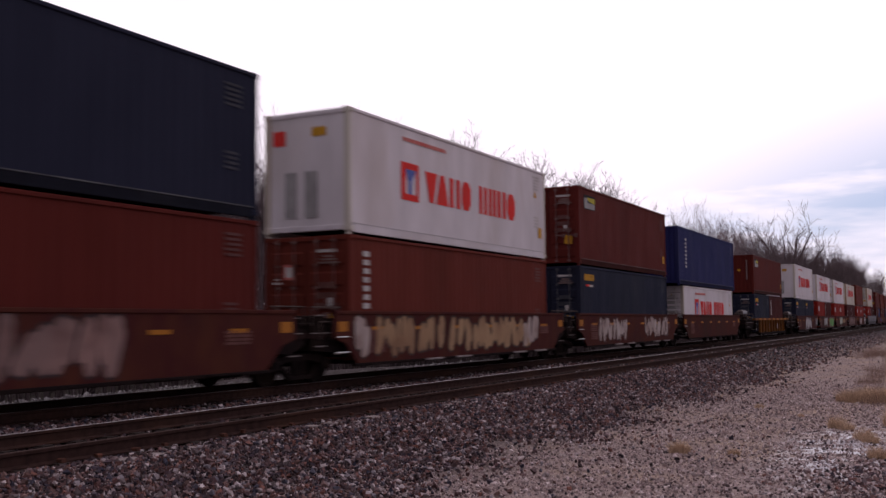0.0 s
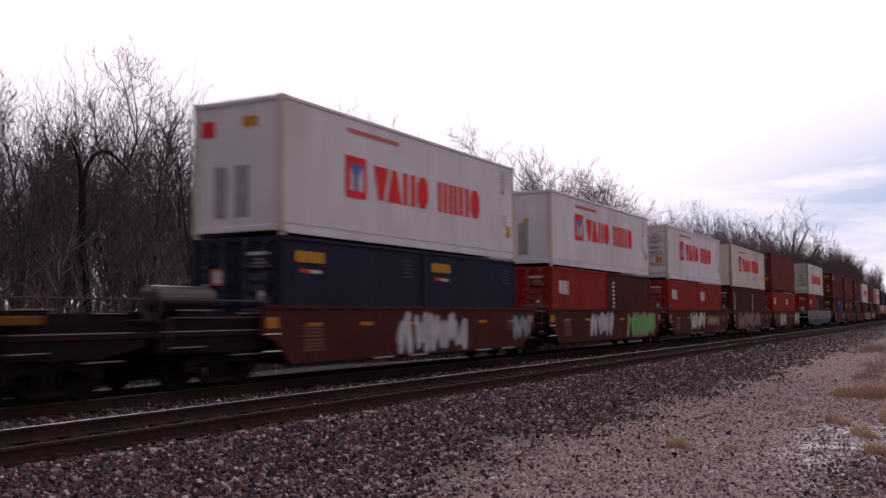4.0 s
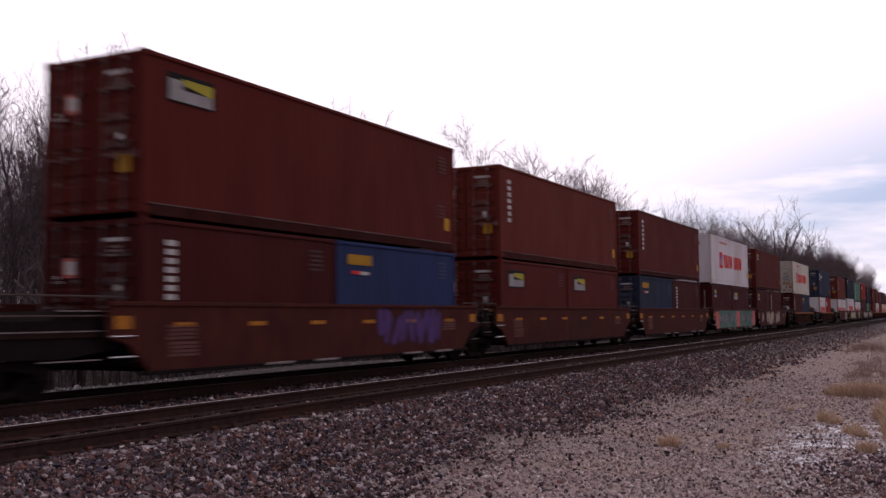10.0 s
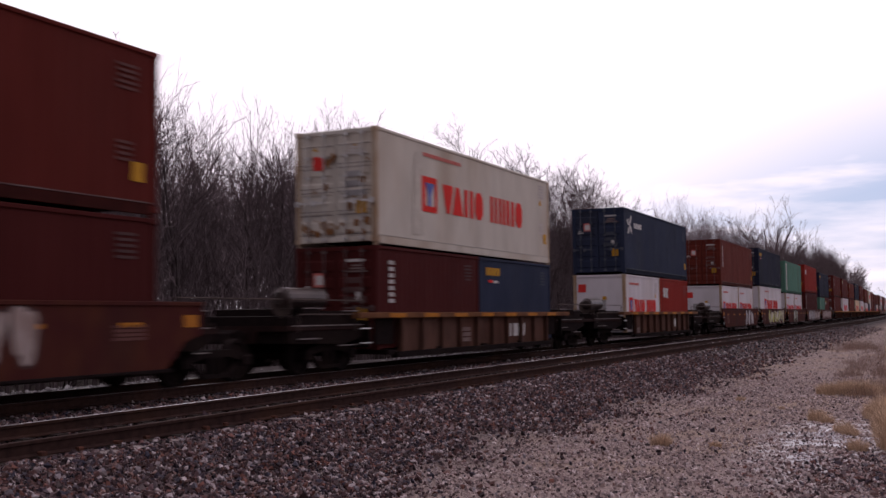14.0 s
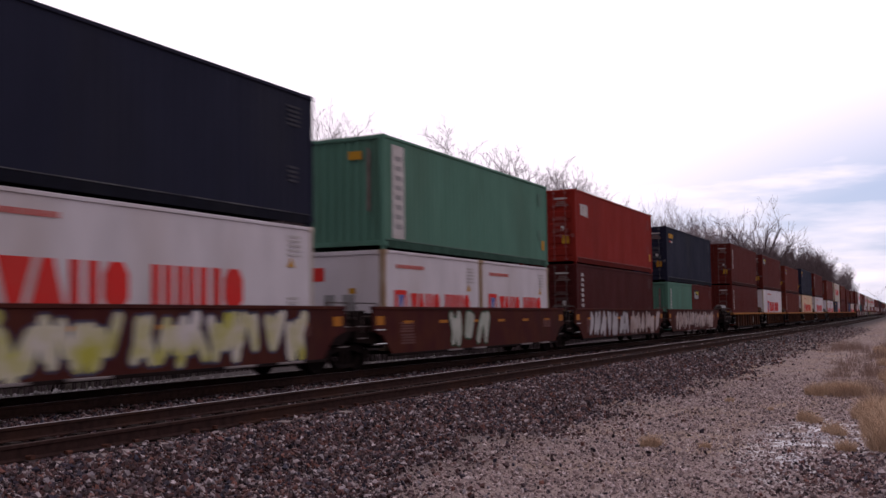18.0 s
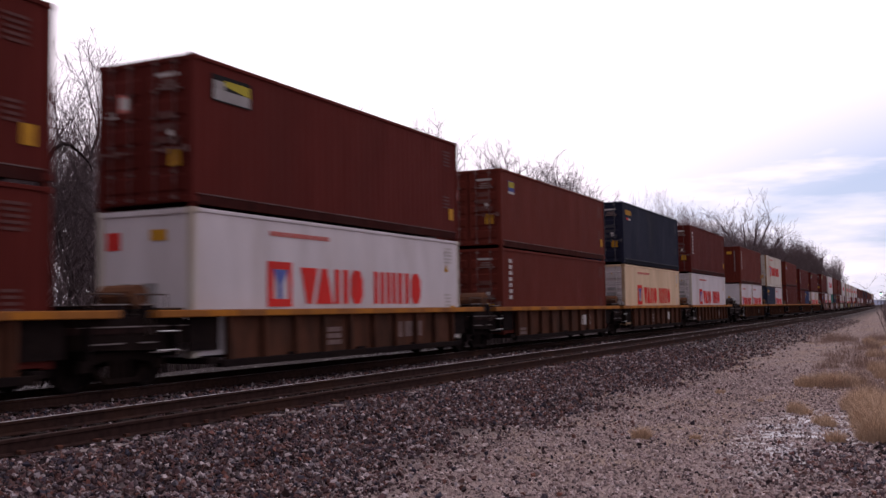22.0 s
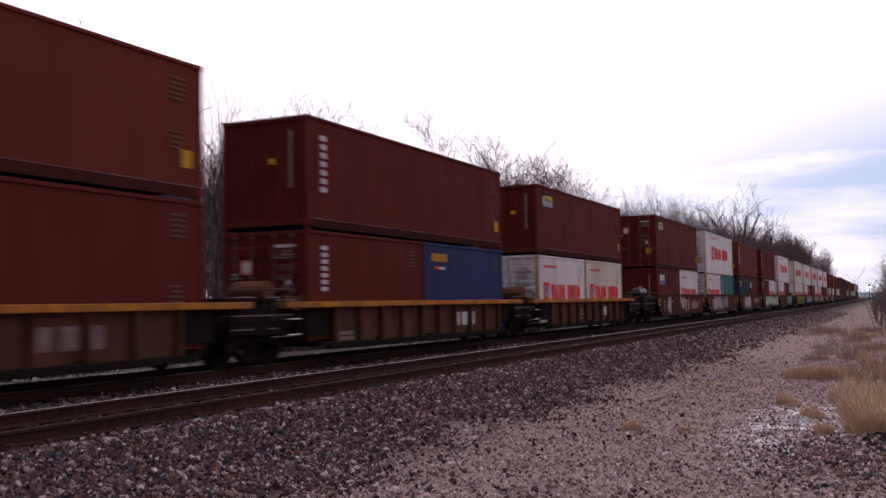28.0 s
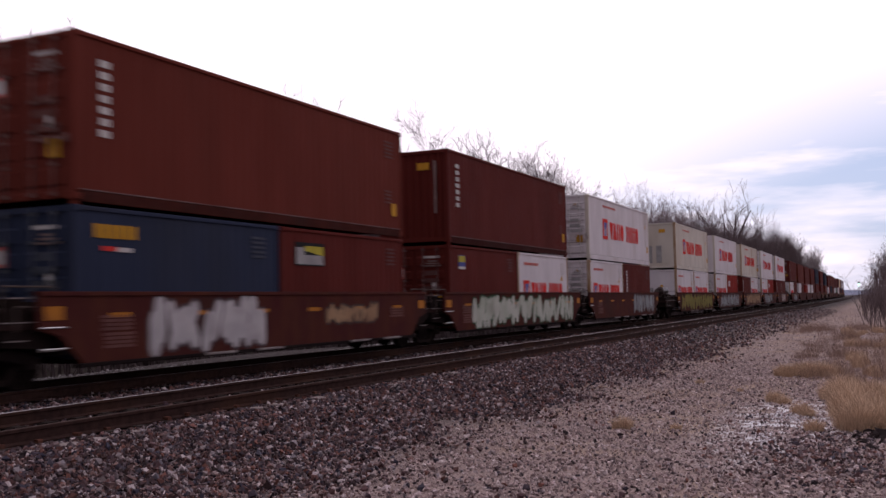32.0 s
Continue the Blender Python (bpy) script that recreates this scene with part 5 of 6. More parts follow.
def load_train():
    for n, (along, kind, place, spray, top, low) in enumerate(UNITS):
        plain = along > FAR
        before = along - UNITS[n - 1][0] if n else 15.5
        after = UNITS[n + 1][0] - along if n + 1 < len(UNITS) else 15.5
        spray = [(w[0], *(float(v) for v in w[1:])) for w in (field.split() for field in spray.split(";") if field.strip())]
        well_car(kind, along, place in "fs", place in "ls", spray, n, (before - 12.192) / 2, (after - 12.192) / 2, plain)
        words = low.split()
        sets = [words[i:i + 3] for i in range(0, len(words), 3)] if "2" in low else [words]
        floor = 0.60 if kind == "g" else 0.46
        if "2" in low:
            one = words[:3] if "2" in (words[2] if len(words) > 2 else "") else words[:2]
            two = words[len(one):]
            for i, w in enumerate((one, two)):
                marks = (w[2] if len(w) > 2 else "").replace("2", "")
                container(w[0], along + 6.134 * i, floor, 6.058, 2.591, w[1][0], marks, plain)
            deck = floor + 2.591
        else:
            marks = words[2] if len(words) > 2 else ""
            tall = 2.896 if "h" in marks else 2.591
            container(words[0], along, floor, 12.192, tall, words[1], marks.replace("h", ""), plain)
            deck = floor + tall
        words = top.split()
        marks = words[2] if len(words) > 2 else ""
        tall = 2.591 if "s" in marks else 2.896
        length, shift = (13.716, -0.762) if words[0] == "blue" else (12.192, 0.0)
        container(words[0], along + shift, deck + 0.09, length, tall, words[1], marks.replace("s", ""), plain)


load_train()

# ---- bare trees ----
def limb(f, rng, start, along, length, radius, depth, last, fine=0.007):
    """Grows one bent limb that forks, down to twigs of the radius fine."""
    pieces = 4 if depth == 0 else 3 if depth < last else 2
    p, d = start.copy(), along.normalized()
    points, radii = [p], [max(radius, fine)]
    for i in range(pieces):
        d = (d + Vector((rng.gauss(0, 0.11), rng.gauss(0, 0.11), rng.gauss(0.05, 0.08)))).normalized()
        q = p + d * (length / pieces)
        r = max(radius * (1 - 0.65 * (i + 1) / pieces), fine)
        if depth < last:
            for _ in range(0 if (i == 0 and depth < 1) else 2 if rng.random() < 0.40 else 1):
                off = Vector((rng.gauss(0, 1), rng.gauss(0, 1), rng.gauss(0, 0.8)))
                off = (off - d * off.dot(d)).normalized()
                out = d + off * rng.uniform(0.55, 1.0) + Vector((0, 0, 0.14))
                limb(f, rng, p.lerp(q, rng.uniform(0.3, 1.0)), out, length * rng.uniform(0.34, 0.58), r * rng.uniform(0.5, 0.75), depth + 1, last, fine)
        p = q
        points.append(p)
        radii.append(r)
    f.pipe(points, radii, 5 if depth == 0 else 4 if depth == 1 else 3)


def tree_meshes(seed, tall, thick, forks, last, fine=0.014, wood=None):
    """A trunk with its limbs; forks: how many limbs leave it."""
    rng = random.Random(seed)
    trunk, crown = Form(), Form()
    p, d = Vector((0, 0, -0.3)), Vector((rng.gauss(0, 0.10), rng.gauss(0, 0.10), 1)).normalized()
    pieces = 9
    points, radii = [p], [thick * 1.3]
    for i in range(pieces):
        q = p + d * (tall * 0.80 / pieces)
        r = thick * (1 - 0.72 * (i + 1) / pieces)
        if i >= 2:
            for _ in range(forks + (1 if i > 5 else 0) if i > 3 else 1):
                a = rng.uniform(0, 6.283)
                out = Vector((math.cos(a), math.sin(a), rng.uniform(0.8, 2.0)))
                limb(crown, rng, p.lerp(q, rng.random()), out, tall * rng.uniform(0.28, 0.44) * (1.2 - 0.085 * i), r * rng.uniform(0.45, 0.7), 0, last, fine)
        d = (d + Vector((rng.gauss(0, 0.11), rng.gauss(0, 0.11), 0.05))).normalized()
        p = q
        points.append(p)
        radii.append(r)
    trunk.pipe(points, radii, 8)
    for _ in range(3):
        limb(crown, rng, p, d + Vector((rng.gauss(0, 0.45), rng.gauss(0, 0.45), 0)), tall * 0.22, r * 0.8, 0, last, fine)
    return trunk.mesh("trunk", BARK, True), crown.mesh("crown", wood or CROWN)


def broad_meshes(seed):
    """A short trunk that parts into heavy spreading limbs, twelve metres tall."""
    rng = random.Random(seed)
    trunk, crown = Form(), Form()
    trunk.pipe([Vector((0, 0, -0.3)), Vector((0.05, 0.02, 2.0)), Vector((-0.03, 0.05, 4.0)), Vector((0.08, 0.0, 5.6))], (0.36, 0.28, 0.26, 0.20), 8)
    for i in range(14):
        a = 2.4 * i + rng.uniform(-0.2, 0.2)
        steep = 0.35 + 0.11 * i
        limb(crown, rng, Vector((0.03 * math.cos(a), 0.03 * math.sin(a), 3.4 + 0.16 * i)), Vector((math.cos(a), math.sin(a), steep)), 4.6 + 0.06 * i, 0.13, 0, 3, 0.011)
    return trunk.mesh("trunk", BARK, True), crown.mesh("crown", CROWN)


def thicket_meshes(seed, tall, stems, spread):
    """Thin stems from one patch of ground, and their twigs."""
    rng = random.Random(seed)
    f, g = Form(), Form()
    for _ in range(stems):
        a, rr = rng.uniform(0, 6.283), spread * math.sqrt(rng.random())
        p, d = Vector((rr * math.cos(a), rr * math.sin(a), -0.2)), Vector((rng.gauss(0, 0.09), rng.gauss(0, 0.09), 1)).normalized()
        h, r = tall * rng.uniform(0.45, 1.0), rng.uniform(0.016, 0.05)
        for i in range(5):
            q = p + d * (h / 5)
            f.tube(p, q, r * (1 - 0.16 * i), r * (1 - 0.16 * (i + 1)), 4, False)
            if i > 0:
                for _ in range(2):
                    b = rng.uniform(0, 6.283)
                    limb(g, rng, p.lerp(q, rng.random()), Vector((math.cos(b), math.sin(b), rng.uniform(0.8, 2.2))), h * rng.uniform(0.15, 0.32), r * 0.4, 1, 2)
            d = (d + Vector((rng.gauss(0, 0.10), rng.gauss(0, 0.10), 0.04))).normalized()
            p = q
    return f.mesh("brush_stuff", BRUSH), g.mesh("twig_mass", TWIG)


def woods_mesh(seed):
    """A patch of slender trees, twelve metres by seven, joined."""
    rng, f = random.Random(seed), Form()
    for _ in range(20):
        p, d = Vector((rng.uniform(-3.5, 3.5), rng.uniform(-6, 6), -0.3)), Vector((rng.gauss(0, 0.07), rng.gauss(0, 0.07), 1)).normalized()
        h, r = rng.uniform(7.0, 12.4), rng.uniform(0.045, 0.11)
        for i in range(7):
            q = p + d * (h * 0.8 / 7)
            f.tube(p, q, r * (1 - 0.11 * i), r * (1 - 0.11 * (i + 1)), 5, False)
            if i > 1:
                for _ in range(1 if i < 3 else 3):
                    a = rng.uniform(0, 6.283)
                    limb(f, rng, p.lerp(q, rng.random()), Vector((math.cos(a), math.sin(a), rng.uniform(0.9, 2.4))), h * rng.uniform(0.16, 0.30), r * 0.4, 1, 3, 0.007)
            d = (d + Vector((rng.gauss(0, 0.07), rng.gauss(0, 0.07), 0.03))).normalized()
            p = q
        limb(f, rng, p, d, h * 0.22, r * 0.3, 1, 3, 0.007)
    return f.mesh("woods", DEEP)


def plant_trees():
    rng = random.Random(11)
    kinds = [tree_meshes(20 + i, 12.0, rng.uniform(0.11, 0.17), 2, 3, 0.006) for i in range(7)]
    # far crowns take the paler TWIG, so haze is in their colour
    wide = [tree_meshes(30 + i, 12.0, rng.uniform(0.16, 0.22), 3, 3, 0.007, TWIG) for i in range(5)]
    slim = [tree_meshes(40 + i, 12.0, rng.uniform(0.06, 0.10), 2, 3, 0.006) for i in range(6)]
    broad = broad_meshes(37)
    brush = [thicket_meshes(60 + i, 4.8, 14, 2.4) for i in range(5)]

    def thicket(u, y, wide, tall, label, group):
        s = tagged(new("thicket"), label, "shrub", group)
        for me in rng.choice(brush):
            o = new(me.name.split(".")[0], me)
            o.parent = s
            tagged(o, kind="stuff")
        s.matrix_basis = pose(u - drift(y), y, level(u), 0, 0, rng.uniform(0, 360)) @ Matrix.Diagonal((wide, wide, tall, 1))

    def tree(u, y, tall, pick, name="bare_tree", label="leafless grey-brown tree in the woods behind the tracks", group="bare trees behind the train"):
        trunk, crown = pick
        t = tagged(new(name), label, "tree", group)
        k = tall / 12.0
        for nm, me in (("trunk", trunk), ("crown", crown)):
            o = new(nm, me)
            o.parent = t
        t.matrix_basis = pose(u - drift(y), y, level(u), 0, 0, rng.uniform(0, 360)) @ Matrix.Diagonal((k * rng.uniform(0.85, 1.1), k * rng.uniform(0.85, 1.1), k, 1))
        return t

    def height(y):
        pts = ((0, 10.9), (25, 11.1), (50, 12.5), (63, 13.2), (86, 13.8), (102, 12.0), (134, 11.5), (180, 14.0), (260, 19.0), (400, 25.0), (480, 23.0), (545, 12.0), (900, 12.0))
        for (a, ha), (b, hb) in zip(pts, pts[1:]):
            if y <= b:
                return ha + (hb - ha) * max(0, y - a) / (b - a)
        return 18.0

    y = 4.0
    while y < 150:
        for u0 in (-25.0, -28.0, -31.5):
            u = u0 + rng.uniform(-1.6, 1.6)
            yy = y * (1 + (-u - 30) / 90.0) + rng.uniform(-1.2, 1.2)
            tall = height(yy) * (-u / 30.0) * (rng.uniform(0.66, 0.92) if rng.random() < 0.62 else rng.uniform(0.94, 1.12)) * (1.0 if yy < 55 else 1.03)
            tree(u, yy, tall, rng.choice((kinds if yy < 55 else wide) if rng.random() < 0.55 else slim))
        y += 2.15 if y < 60 else 2.6
    y = 150.0
    while y < 545:
        u = rng.uniform(-30, -24)
        tree(u, y, height(y) * rng.uniform(0.85, 1.16) * (-u / 30.0), rng.choice(wide))
        y += rng.uniform(2.6, 5.0) if y < 350 else rng.uniform(9, 16)
    # the tall tree that stands over the woods
    tree(-30.0, 217.0, 24.5, broad, "tall_bare_tree", "tall broad leafless tree over the line of woods")
    # the deeper woods
    patches = [woods_mesh(80 + i) for i in range(4)]
    for row, u0 in enumerate((-34.5, -40.0, -47.0, -56.0)):
        y = 0.0 if row < 2 else 45.0
        while y < 330:
            w = tagged(new("woods", rng.choice(patches)), "mass of slender leafless trees deeper in the woods", "woods", kind="stuff")
            k = 0.93 * height(y) * (-u0 / 30.0) / 12.0 * rng.uniform(0.78, 0.92)
            w.matrix_basis = pose(u0 + rng.uniform(-1.5, 1.5) - drift(y), y, level(u0), 0, 0, rng.choice((0, 180)) + rng.uniform(-12, 12)) @ Matrix.Diagonal((max(1.0, k * 0.8), max(1.0, k * 0.8), k, 1))
            y += 11.0 if y < 150 else 15.0
    # undergrowth
    y = 4.0
    while y < 150:
        for u0, up in ((-23.0, 1.0), (-28.0, 1.2)):
            u = u0 + rng.uniform(-1.5, 1.5)
            yy = y * (1 + (-u - 26) / 90.0) + rng.uniform(-1.0, 1.0)
            thicket(u, yy, 1.3, up * rng.uniform(0.8, 1.4), "leafless brushwood at the edge of the woods", "thickets behind the train")
        y += 3.8 if y < 80 else 5.0
    # the scrub on the camera's side, far along the track
    for i in range(44):
        yy = 58 + 3.2 * i + rng.uniform(-1, 1)
        u = 2.0 - 0.0305 * yy + BEND * yy * yy + (6.0 * rng.random() ** 1.3 if i % 3 else 0.0)
        thicket(u, yy, 0.8, rng.uniform(0.55, 0.85), "dark leafless scrub beside the gravel shoulder", "scrub beside the shoulder")
    for i in range(26):
        yy = 95 + i * 10.0 + rng.uniform(-3, 3)
        u = 3.2 - 0.0305 * yy + BEND * yy * yy + rng.uniform(0.0, 7.0)
        tree(u, yy, rng.uniform(8.0, 11.5), rng.choice(wide), label="leafless tree over the scrub beside the shoulder", group="bare trees beside the shoulder")


    # the broken tree with an arched limb
    snag = tagged(new("broken_tree"), "dark broken tree trunk with an arched dead limb", "tree")
    f, g = Form(), Form()
    line = ((0, 0, -1.4), (0.03, -0.04, 0.2), (0.05, 0.0, 1.6), (0.0, -0.06, 2.6), (-0.08, -0.12, 3.6), (-0.05, -0.16, 4.6), (0.0, -0.22, 5.5), (-0.04, -0.34, 6.2), (-0.1, -0.54, 6.72))
    f.pipe([Vector(q) for q in line], (0.19, 0.15, 0.125, 0.135, 0.105, 0.115, 0.10, 0.06, 0.02), 9)
    arch = ((0.0, -0.2, 5.6), (0.06, -0.10, 6.1), (0.1, 0.12, 6.42), (0.1, 0.42, 6.60), (0.03, 0.82, 6.62), (0.0, 1.18, 6.46), (0.1, 1.5, 6.15), (0.12, 1.62, 5.92))
    g.pipe([Vector(q) for q in arch], (0.07, 0.064, 0.062, 0.054, 0.047, 0.038, 0.026, 0.014), 7)
    for nm, form in (("trunk", f), ("limb", g)):
        o = new(nm, form.mesh(nm, DEADWOOD, True))
        o.parent = snag
    snag.matrix_basis = pose(-23.5, SNAG_Y, level(-23.5) + 1.2, 0, 0, 0)


SNAG_Y = 21.75
plant_trees()


def signal():
    """A trackside signal, far along the line, showing green."""
    s = tagged(new("railway_signal"), "distant railway signal mast with a lit green lamp", "signal")
    x, y = SIGNAL_AT
    o = part("mast", "mast", lambda: Form().tube((0, 0, 0), (0, 0, 5.2), 0.09, sides=8), STEEL_DARK, s)
    part("hood", "hood", lambda: Form().box(-0.35, 0.35, -0.12, 0.12, 4.6, 6.2, 0.05), BLACK_MARK, s)
    glow = bpy.data.materials.new("green_signal_glow")
    glow.use_nodes = True
    b = glow.node_tree.nodes["Principled BSDF"]
    b.inputs["Base Color"].default_value, b.inputs["Emission Color"].default_value = (0.2, 0.6, 0.4, 1), (0.5, 1.0, 0.75, 1)
    b.inputs["Emission Strength"].default_value = 6.0
    part("lamp", "lamp", lambda: Form().tube((0, -0.22, 5.1), (0, -0.1, 5.1), 0.3, sides=16), glow, s, label="lit green lamp")
    s.matrix_basis = pose(x, y, level(-6.0))


SIGNAL_AT = (-12.5, 400.0)
signal()


def ridge():
    """Low wooded hills at the end of the view."""
    f = Form()
    n = 60
    for i in range(n + 1):
        x = -900 + 1800 * i / n
        h = 9 + 8 * noise.noise((x * 0.006, 3.1, 0)) + 4 * noise.noise((x * 0.03, 1.1, 0))
        f.v += [(x, 1900, -3), (x, 1900 + 60, h), (x, 2100, -3)]
    for i in range(n):
        for j in (0, 1):
            f.f.append((3 * i + j, 3 * i + 3 + j, 3 * i + 4 + j, 3 * i + 1 + j))
    hills = new("distant_hills", f.mesh("distant_hills", HAZE, True))
    tagged(hills, "low blue-grey wooded hills on the horizon", "hills", kind="structure")


HAZE = surface("hazy_blue_woods", (0.20, 0.22, 0.30), (0.16, 0.18, 0.25), rough=0.95, grain=0.03, patch=0.01, bump=0.0)
ridge()


# ---- loose stone ----
def stone_field(name, label, count, place, size, material, seed):
    """Many small broken stones joined into one mesh. place(rng array) gives x, y, z."""
    gen = np.random.default_rng(seed)
    base = np.array([(0.1, 0, 1), (0.95, 0.1, 0.2), (0.3, 0.9, -0.1), (-0.8, 0.6, 0.25), (-0.8, -0.5, -0.15), (0.25, -0.95, 0.15), (-0.1, 0.1, -0.8)])
    tris = np.array([(0, 1, 2), (0, 2, 3), (0, 3, 4), (0, 4, 5), (0, 5, 1), (6, 2, 1), (6, 3, 2), (6, 4, 3), (6, 5, 4), (6, 1, 5)])
    spots = place(gen, count)
    r = size[0] + (size[1] - size[0]) * gen.random(count) ** 1.8
    pts = base[None] * (1 + 0.28 * gen.standard_normal((count, len(base), 3))) * (0.65 + 0.7 * gen.random((count, 1, 3)))
    q = gen.standard_normal((count, 4))
    q /= np.linalg.norm(q, axis=1, keepdims=True)
    w, x, y, z = q.T
    rot = np.stack([np.stack([1 - 2 * (y * y + z * z), 2 * (x * y - z * w), 2 * (x * z + y * w)], -1),
                    np.stack([2 * (x * y + z * w), 1 - 2 * (x * x + z * z), 2 * (y * z - x * w)], -1),
                    np.stack([2 * (x * z - y * w), 2 * (y * z + x * w), 1 - 2 * (x * x + y * y)], -1)], 1)
    pts = np.einsum("nij,nkj->nki", rot, pts) * r[:, None, None] + spots[:, None]
    verts = pts.reshape(-1, 3)
    faces = (tris[None] + (np.arange(count) * len(base))[:, None, None]).reshape(-1)
    me = bpy.data.meshes.new(name)
    me.vertices.add(len(verts))
    me.vertices.foreach_set("co", verts.ravel())
    n = len(faces) // 3
    me.loops.add(3 * n)
    me.loops.foreach_set("vertex_index", faces.astype(np.int32))
    me.polygons.add(n)
    me.polygons.foreach_set("loop_start", np.arange(n, dtype=np.int32) * 3)
    me.update(calc_edges=True)
    me.shade_flat()
    me.materials.append(material)
    return tagged(new(name, me), label, "gravel", kind="stuff")


def heights(u):
    grid = np.linspace(-20, 6, 521)
    return np.interp(u, grid, [level(g) for g in grid])


def swings(y):
    y = np.maximum(y, 0)
    return np.where(y < EASE, BEND * y * y, BEND * EASE * EASE + 2 * BEND * EASE * (y - EASE))


def spread(u0, u1, y0, y1, pull, lift, fray=0.0, far_side=True):
    """Even scatter over a strip; fray: how far one long edge (the path's or the track's side) wanders and thins out."""
    def place(gen, n):
        k = gen.random(n)
        u, y = u0 + (u1 - u0) * k, y0 + (y1 - y0) * gen.random(n) ** pull * (0.72 + 0.28 * gen.random(n))
        if y0 > 20:
            y = y + 5.0 * gen.random(n) - 5.0 * gen.random(n)
        w = k if far_side else 1 - k
        stray = np.where(gen.random(n) < 0.22, gen.exponential(1.0, n), 0.0) + 0.55 * np.sin(0.83 * y) + 0.35 * np.sin(2.1 * y + 1.0)
        u = u + (fray if far_side else -fray) * stray * w ** 2
        uneven = np.array([rough(a, b) for a, b in zip(u.tolist(), y.tolist())])
        return np.stack([u - swings(y), y, heights(u) + uneven + lift * (gen.random(n) - 0.3)], -1)
    return place


def heap(u, y, wide, long):
    def place(gen, n):
        a, b = u + wide * gen.standard_normal(n), y + long * gen.standard_normal(n)
        uneven = np.array([rough(p, q) for p, q in zip(a.tolist(), b.tolist())])
        return np.stack([a - swings(b), b, heights(a) + uneven + 0.01 * gen.random(n)], -1)
    return place


stone_field("ballast_stones", "grey-pink crushed granite ballast on the shoulder", 74000, spread(-8.6, -5.8, 5.0, 38.0, 1.5, 0.06, 0.7), (0.014, 0.045), STONE, 1)
stone_field("ballast_stones", "grey-pink crushed granite ballast between the tracks", 20000, spread(-12.9, -10.2, 5.5, 34.0, 1.4, 0.05), (0.020, 0.048), STONE, 2)
stone_field("ballast_stones", "grey-pink crushed granite ballast between the rails", 7000, spread(-10.2, -8.8, 5.0, 34.0, 1.4, 0.03), (0.016, 0.038), STONE, 3)
stone_field("ballast_stones", "grey-pink crushed granite ballast further along", 14000, spread(-12.6, -5.3, 30.0, 130.0, 1.8, 0.05, 0.4), (0.03, 0.065), STONE, 4)
stone_field("ballast_stones", "light grey crushed stone behind the train", 8000, spread(-18.2, -14.2, 6.0, 40.0, 1.2, 0.05), (0.022, 0.05), PALE_STONE, 5)
stone_field("path_stones", "pinkish crushed stone of the trackside path", 60000, spread(-6.3, 1.6, 7.0, 34.0, 1.9, 0.03, 0.6, False), (0.008, 0.032), PEBBLE, 6)
stone_field("path_stones", "dark crushed stone strewn on the path", 2600, spread(-5.5, 1.2, 7.0, 24.0, 1.7, 0.03), (0.010, 0.036), STONE, 7)
stone_field("path_stones", "pinkish crushed stone further along the path", 10000, spread(-5.4, 0.0, 24.0, 150.0, 2.4, 0.02, 0.4, False), (0.014, 0.036), PEBBLE, 8)
stone_field("path_stones", "dark broken stone spilt beside the grass", 2600, heap(-0.75, 12.7, 0.55, 1.1), (0.012, 0.044), STONE, 9)


FROST = stones("frosted_stone", ((0.70, 0.69, 0.74), (0.52, 0.48, 0.52), (0.80, 0.80, 0.84), (0.40, 0.34, 0.36)))
stone_field("frosted_stones", "stones white with frost on the path", 1100, heap(-1.50, 16.4, 0.30, 0.28), (0.005, 0.016), FROST, 12)
stone_field("frosted_stones", "stones white with frost on the path", 420, heap(-1.64, 13.55, 0.11, 0.24), (0.006, 0.018), FROST, 13)
stone_field("frosted_stones", "lightly frosted stones on the path", 500, heap(-2.2, 15.4, 0.7, 1.0), (0.005, 0.013), FROST, 14)
stone_field("earth_clods", "dark damp clods of earth beside the grass", 140, heap(-0.12, 15.0, 0.22, 0.5), (0.03, 0.075), DEADWOOD, 10)


# ---- dry grass ----
def blades(seed, count, radius, tall, lean, material, name, width=0.004):
    """A rounded bundle of bent blades, longest in the middle."""
    rng = random.Random(seed)
    f = Form()
    for _ in range(count):
        a, k = rng.uniform(0, 6.283), math.sqrt(rng.random())
        p = Vector((radius * k * math.cos(a), radius * k * math.sin(a), -0.03))
        h = tall * (1 - 0.45 * k * k) * rng.uniform(0.30, 1.0)
        side_a = rng.uniform(0, 6.283)
        s = Vector((math.cos(side_a), math.sin(side_a), 0)) * width
        out = Vector((math.cos(a), math.sin(a), 0)) * (0.25 + 0.75 * k) * rng.uniform(0.4, 1.0) * lean * h + Vector((rng.gauss(0, 0.26), rng.gauss(0, 0.26), 0)) * h
        mid, tip = p + Vector((0, 0, 0.65 * h)) + out * 0.35, p + Vector((0, 0, 0.92 * h)) + out
        n = len(f.v)
        f.v += [tuple(p - s), tuple(p + s), tuple(mid + s * 0.8), tuple(mid - s * 0.8), tuple(tip + s * 0.2), tuple(tip - s * 0.2)]
        f.f += [(n, n + 1, n + 2, n + 3), (n + 3, n + 2, n + 4, n + 5)]
    return f.mesh(name, material)


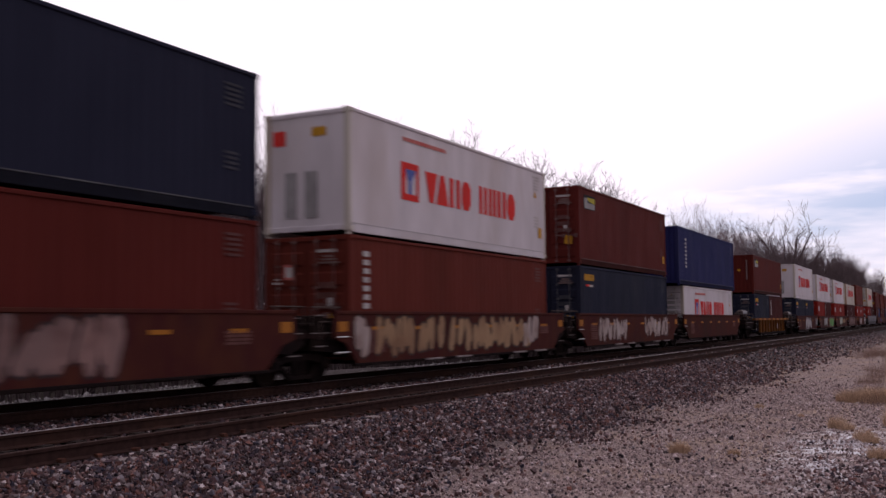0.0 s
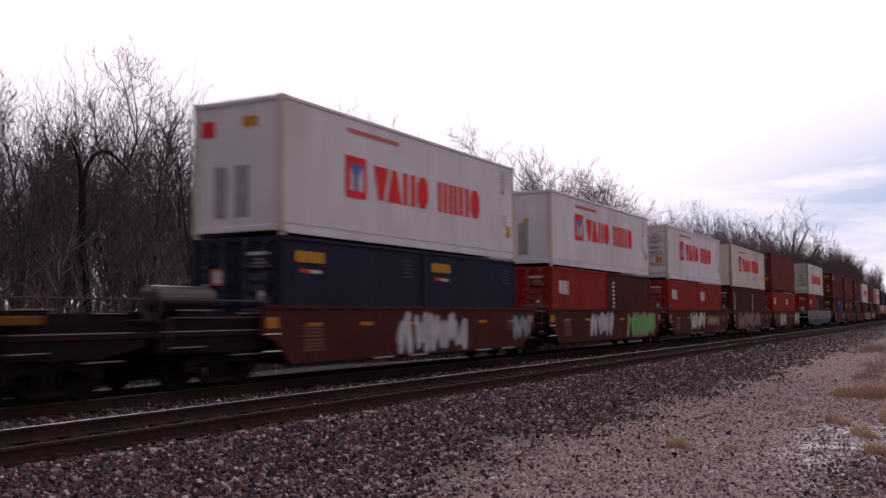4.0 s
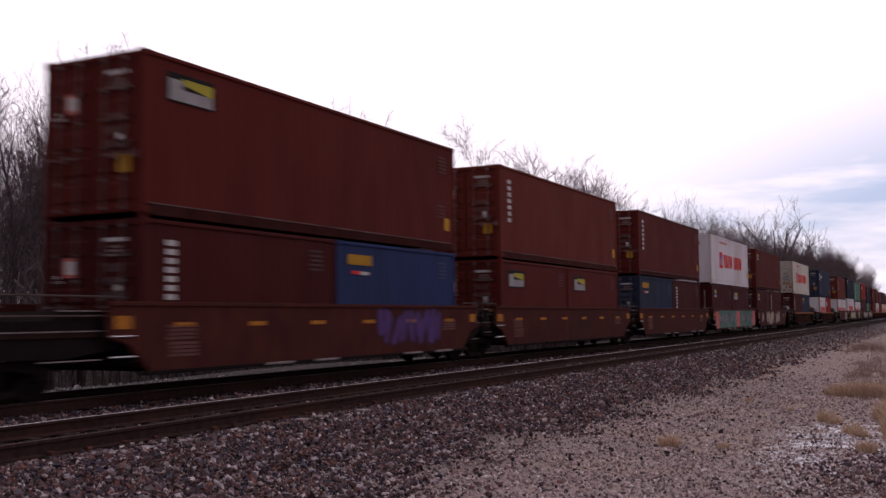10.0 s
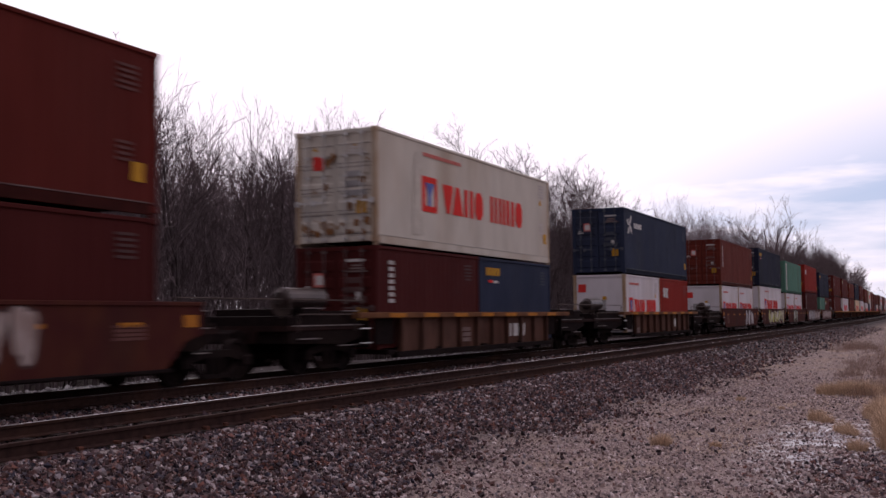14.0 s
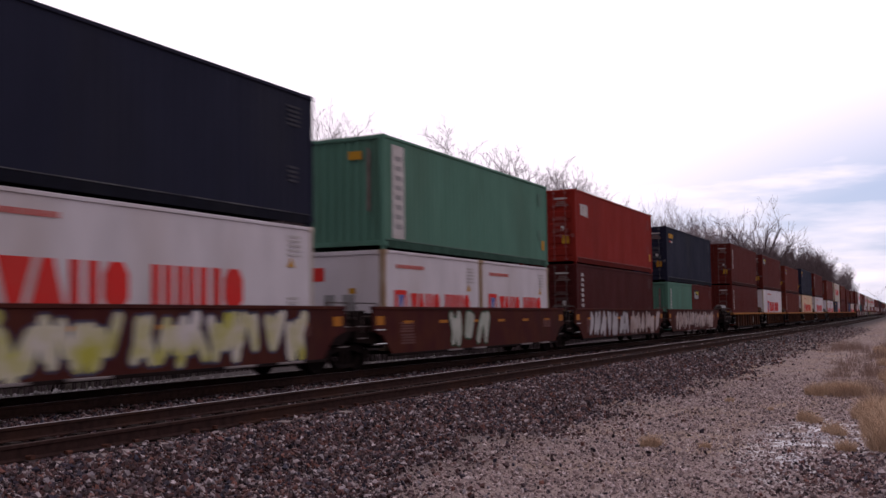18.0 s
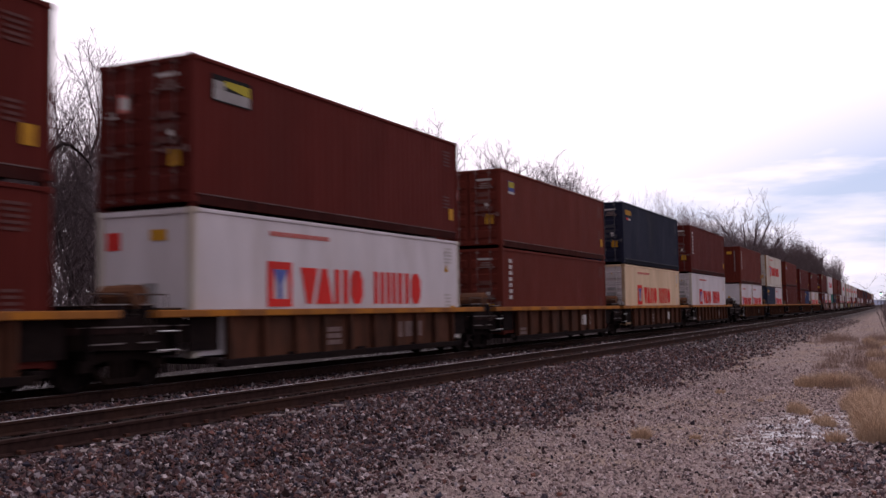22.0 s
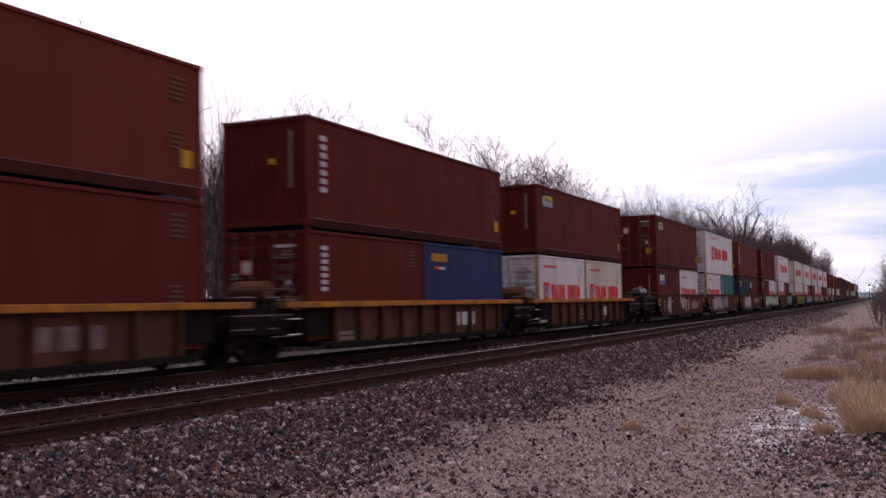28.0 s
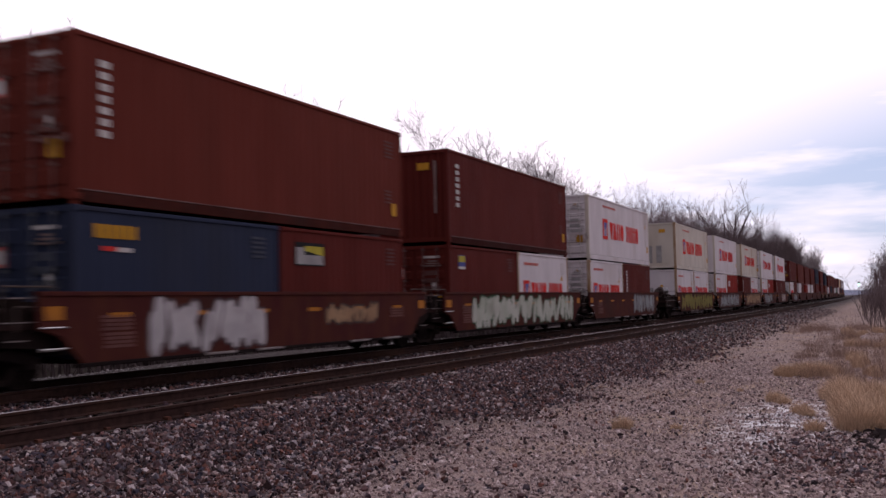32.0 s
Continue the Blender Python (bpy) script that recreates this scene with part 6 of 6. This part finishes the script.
def plant_grass():
    rng = random.Random(7)
    tufts = [blades(i, 700, 0.15, 0.32, 0.6, STRAW, "grass_tuft", 0.0026) for i in range(4)]
    clumps = [blades(10 + i, 1300, 0.38, 0.64, 0.42, STRAW, "grass_clump", 0.0030) for i in range(4)]
    weeds = [blades(20 + i, 190, 0.65, 0.85, 0.26, STALK, "weed_stand", 0.0034) for i in range(3)]

    def put(meshes, u, y, k, label, category, group, lift=0.0):
        o = tagged(new(meshes[0].name, rng.choice(meshes)), label, category, group)
        o.matrix_basis = pose(u - drift(y), y, level(u) + lift, 0, 0, rng.uniform(0, 360)) @ Matrix.Diagonal((k, k, k * rng.uniform(0.85, 1.1), 1))

    tuft = ("small tuft of dry straw-coloured grass on the gravel", "grass", "grass tufts on the path")
    for u, y, k in ((-3.76, 14.6, 0.95), (-2.98, 14.6, 0.5), (-2.03, 18.7, 1.0), (-1.84, 18.3, 0.75), (-1.47, 17.0, 0.95), (-1.34, 16.7, 0.8), (-1.12, 15.0, 0.85), (-4.03, 22.6, 0.6), (-2.9, 20.6, 0.4)):
        put(tufts, u, y, k, *tuft)
    clump = ("thick clump of dry straw-coloured grass beside the path", "grass", "grass clumps beside the path")
    for i in range(26):
        y = 15.1 + 6.5 * rng.random()
        u = -0.95 - 0.03 * (y - 15) + rng.uniform(0.0, 1.9)
        put(clumps, u, y, rng.uniform(0.55, 1.0), *clump)
    for i in range(9):
        put(clumps, -2.45 + 0.14 * i + rng.uniform(-0.1, 0.1), 24.8 + rng.uniform(-0.4, 0.8), rng.uniform(0.45, 0.75), *clump)
    for i in range(26):
        y = 21.5 + 34 * rng.random()
        u = 0.5 - 0.055 * y + rng.uniform(0, 0.05 * y + 1.2)
        put(clumps, u, y, rng.uniform(0.4, 0.8), *clump)
    stalk = ("stand of dry brown weed stalks beside the path", "weeds", "weed stands beside the path")
    for i in range(84):
        y = 23.5 + 36 * rng.random()
        u = 0.15 - 0.092 * y + rng.random() ** 0.8 * (0.085 * y + 1.0)
        put(weeds, u, y, rng.uniform(0.5, 1.0), *stalk)


plant_grass()


# ---- how the train runs ----
# seconds, metres that the train has come
RUN = ((0, 0.00), (1, 18.29), (2, 36.55), (3, 54.70), (4, 72.94), (5, 91.28), (6, 109.68), (7, 128.01), (7.5, 137.18), (7.8, 142.53), (8, 145.73), (8.2, 149.33), (9, 164.11), (10, 182.49), (11, 200.90), (12, 219.28), (13, 237.68), (14, 256.03), (15, 274.43), (16, 292.90), (17, 311.33), (18, 329.69), (19, 348.05), (20, 366.44), (21, 384.81), (22, 403.16), (23, 421.49), (24, 439.78), (25, 458.13), (26, 476.52), (27, 494.95), (28, 513.43), (29, 531.93), (30, 550.37), (31, 568.76), (32, 587.10))


def motions():
    for thing, along, base, length in TRAIN:
        rows = []
        for t, gone in RUN:
            y = along - gone
            mid = y + length / 2
            rows.append((t, pose(TRAIN_LINE - drift(mid) + math.sin(radians(heading(mid))) * length / 2, y, base, 0, 0, heading(mid))))
        walk(thing, rows)
    # the wheels roll while they pass the camera
    for axle, along, y in WHEELS:
        start = frame(max(0.0, (along - 48.0) / 18.37)) - 1
        stop = min(frame(32.0) - 1, frame(max(0.0, (along + 2.0) / 18.37)) - 1)
        if start >= stop:
            continue
        rows, turned = [(0.0, pose(0, y, 0.425))] if start else [], 0.0
        for k in range(start, stop + 1):
            rows.append((k / FPS, pose(0, y, 0.425, turned)))
            turned += math.degrees(18.37 / FPS / 0.425)
        if rows[-1][0] < 32.0:
            rows.append((32.0, rows[-1][1]))
        walk(axle, rows)


motions()
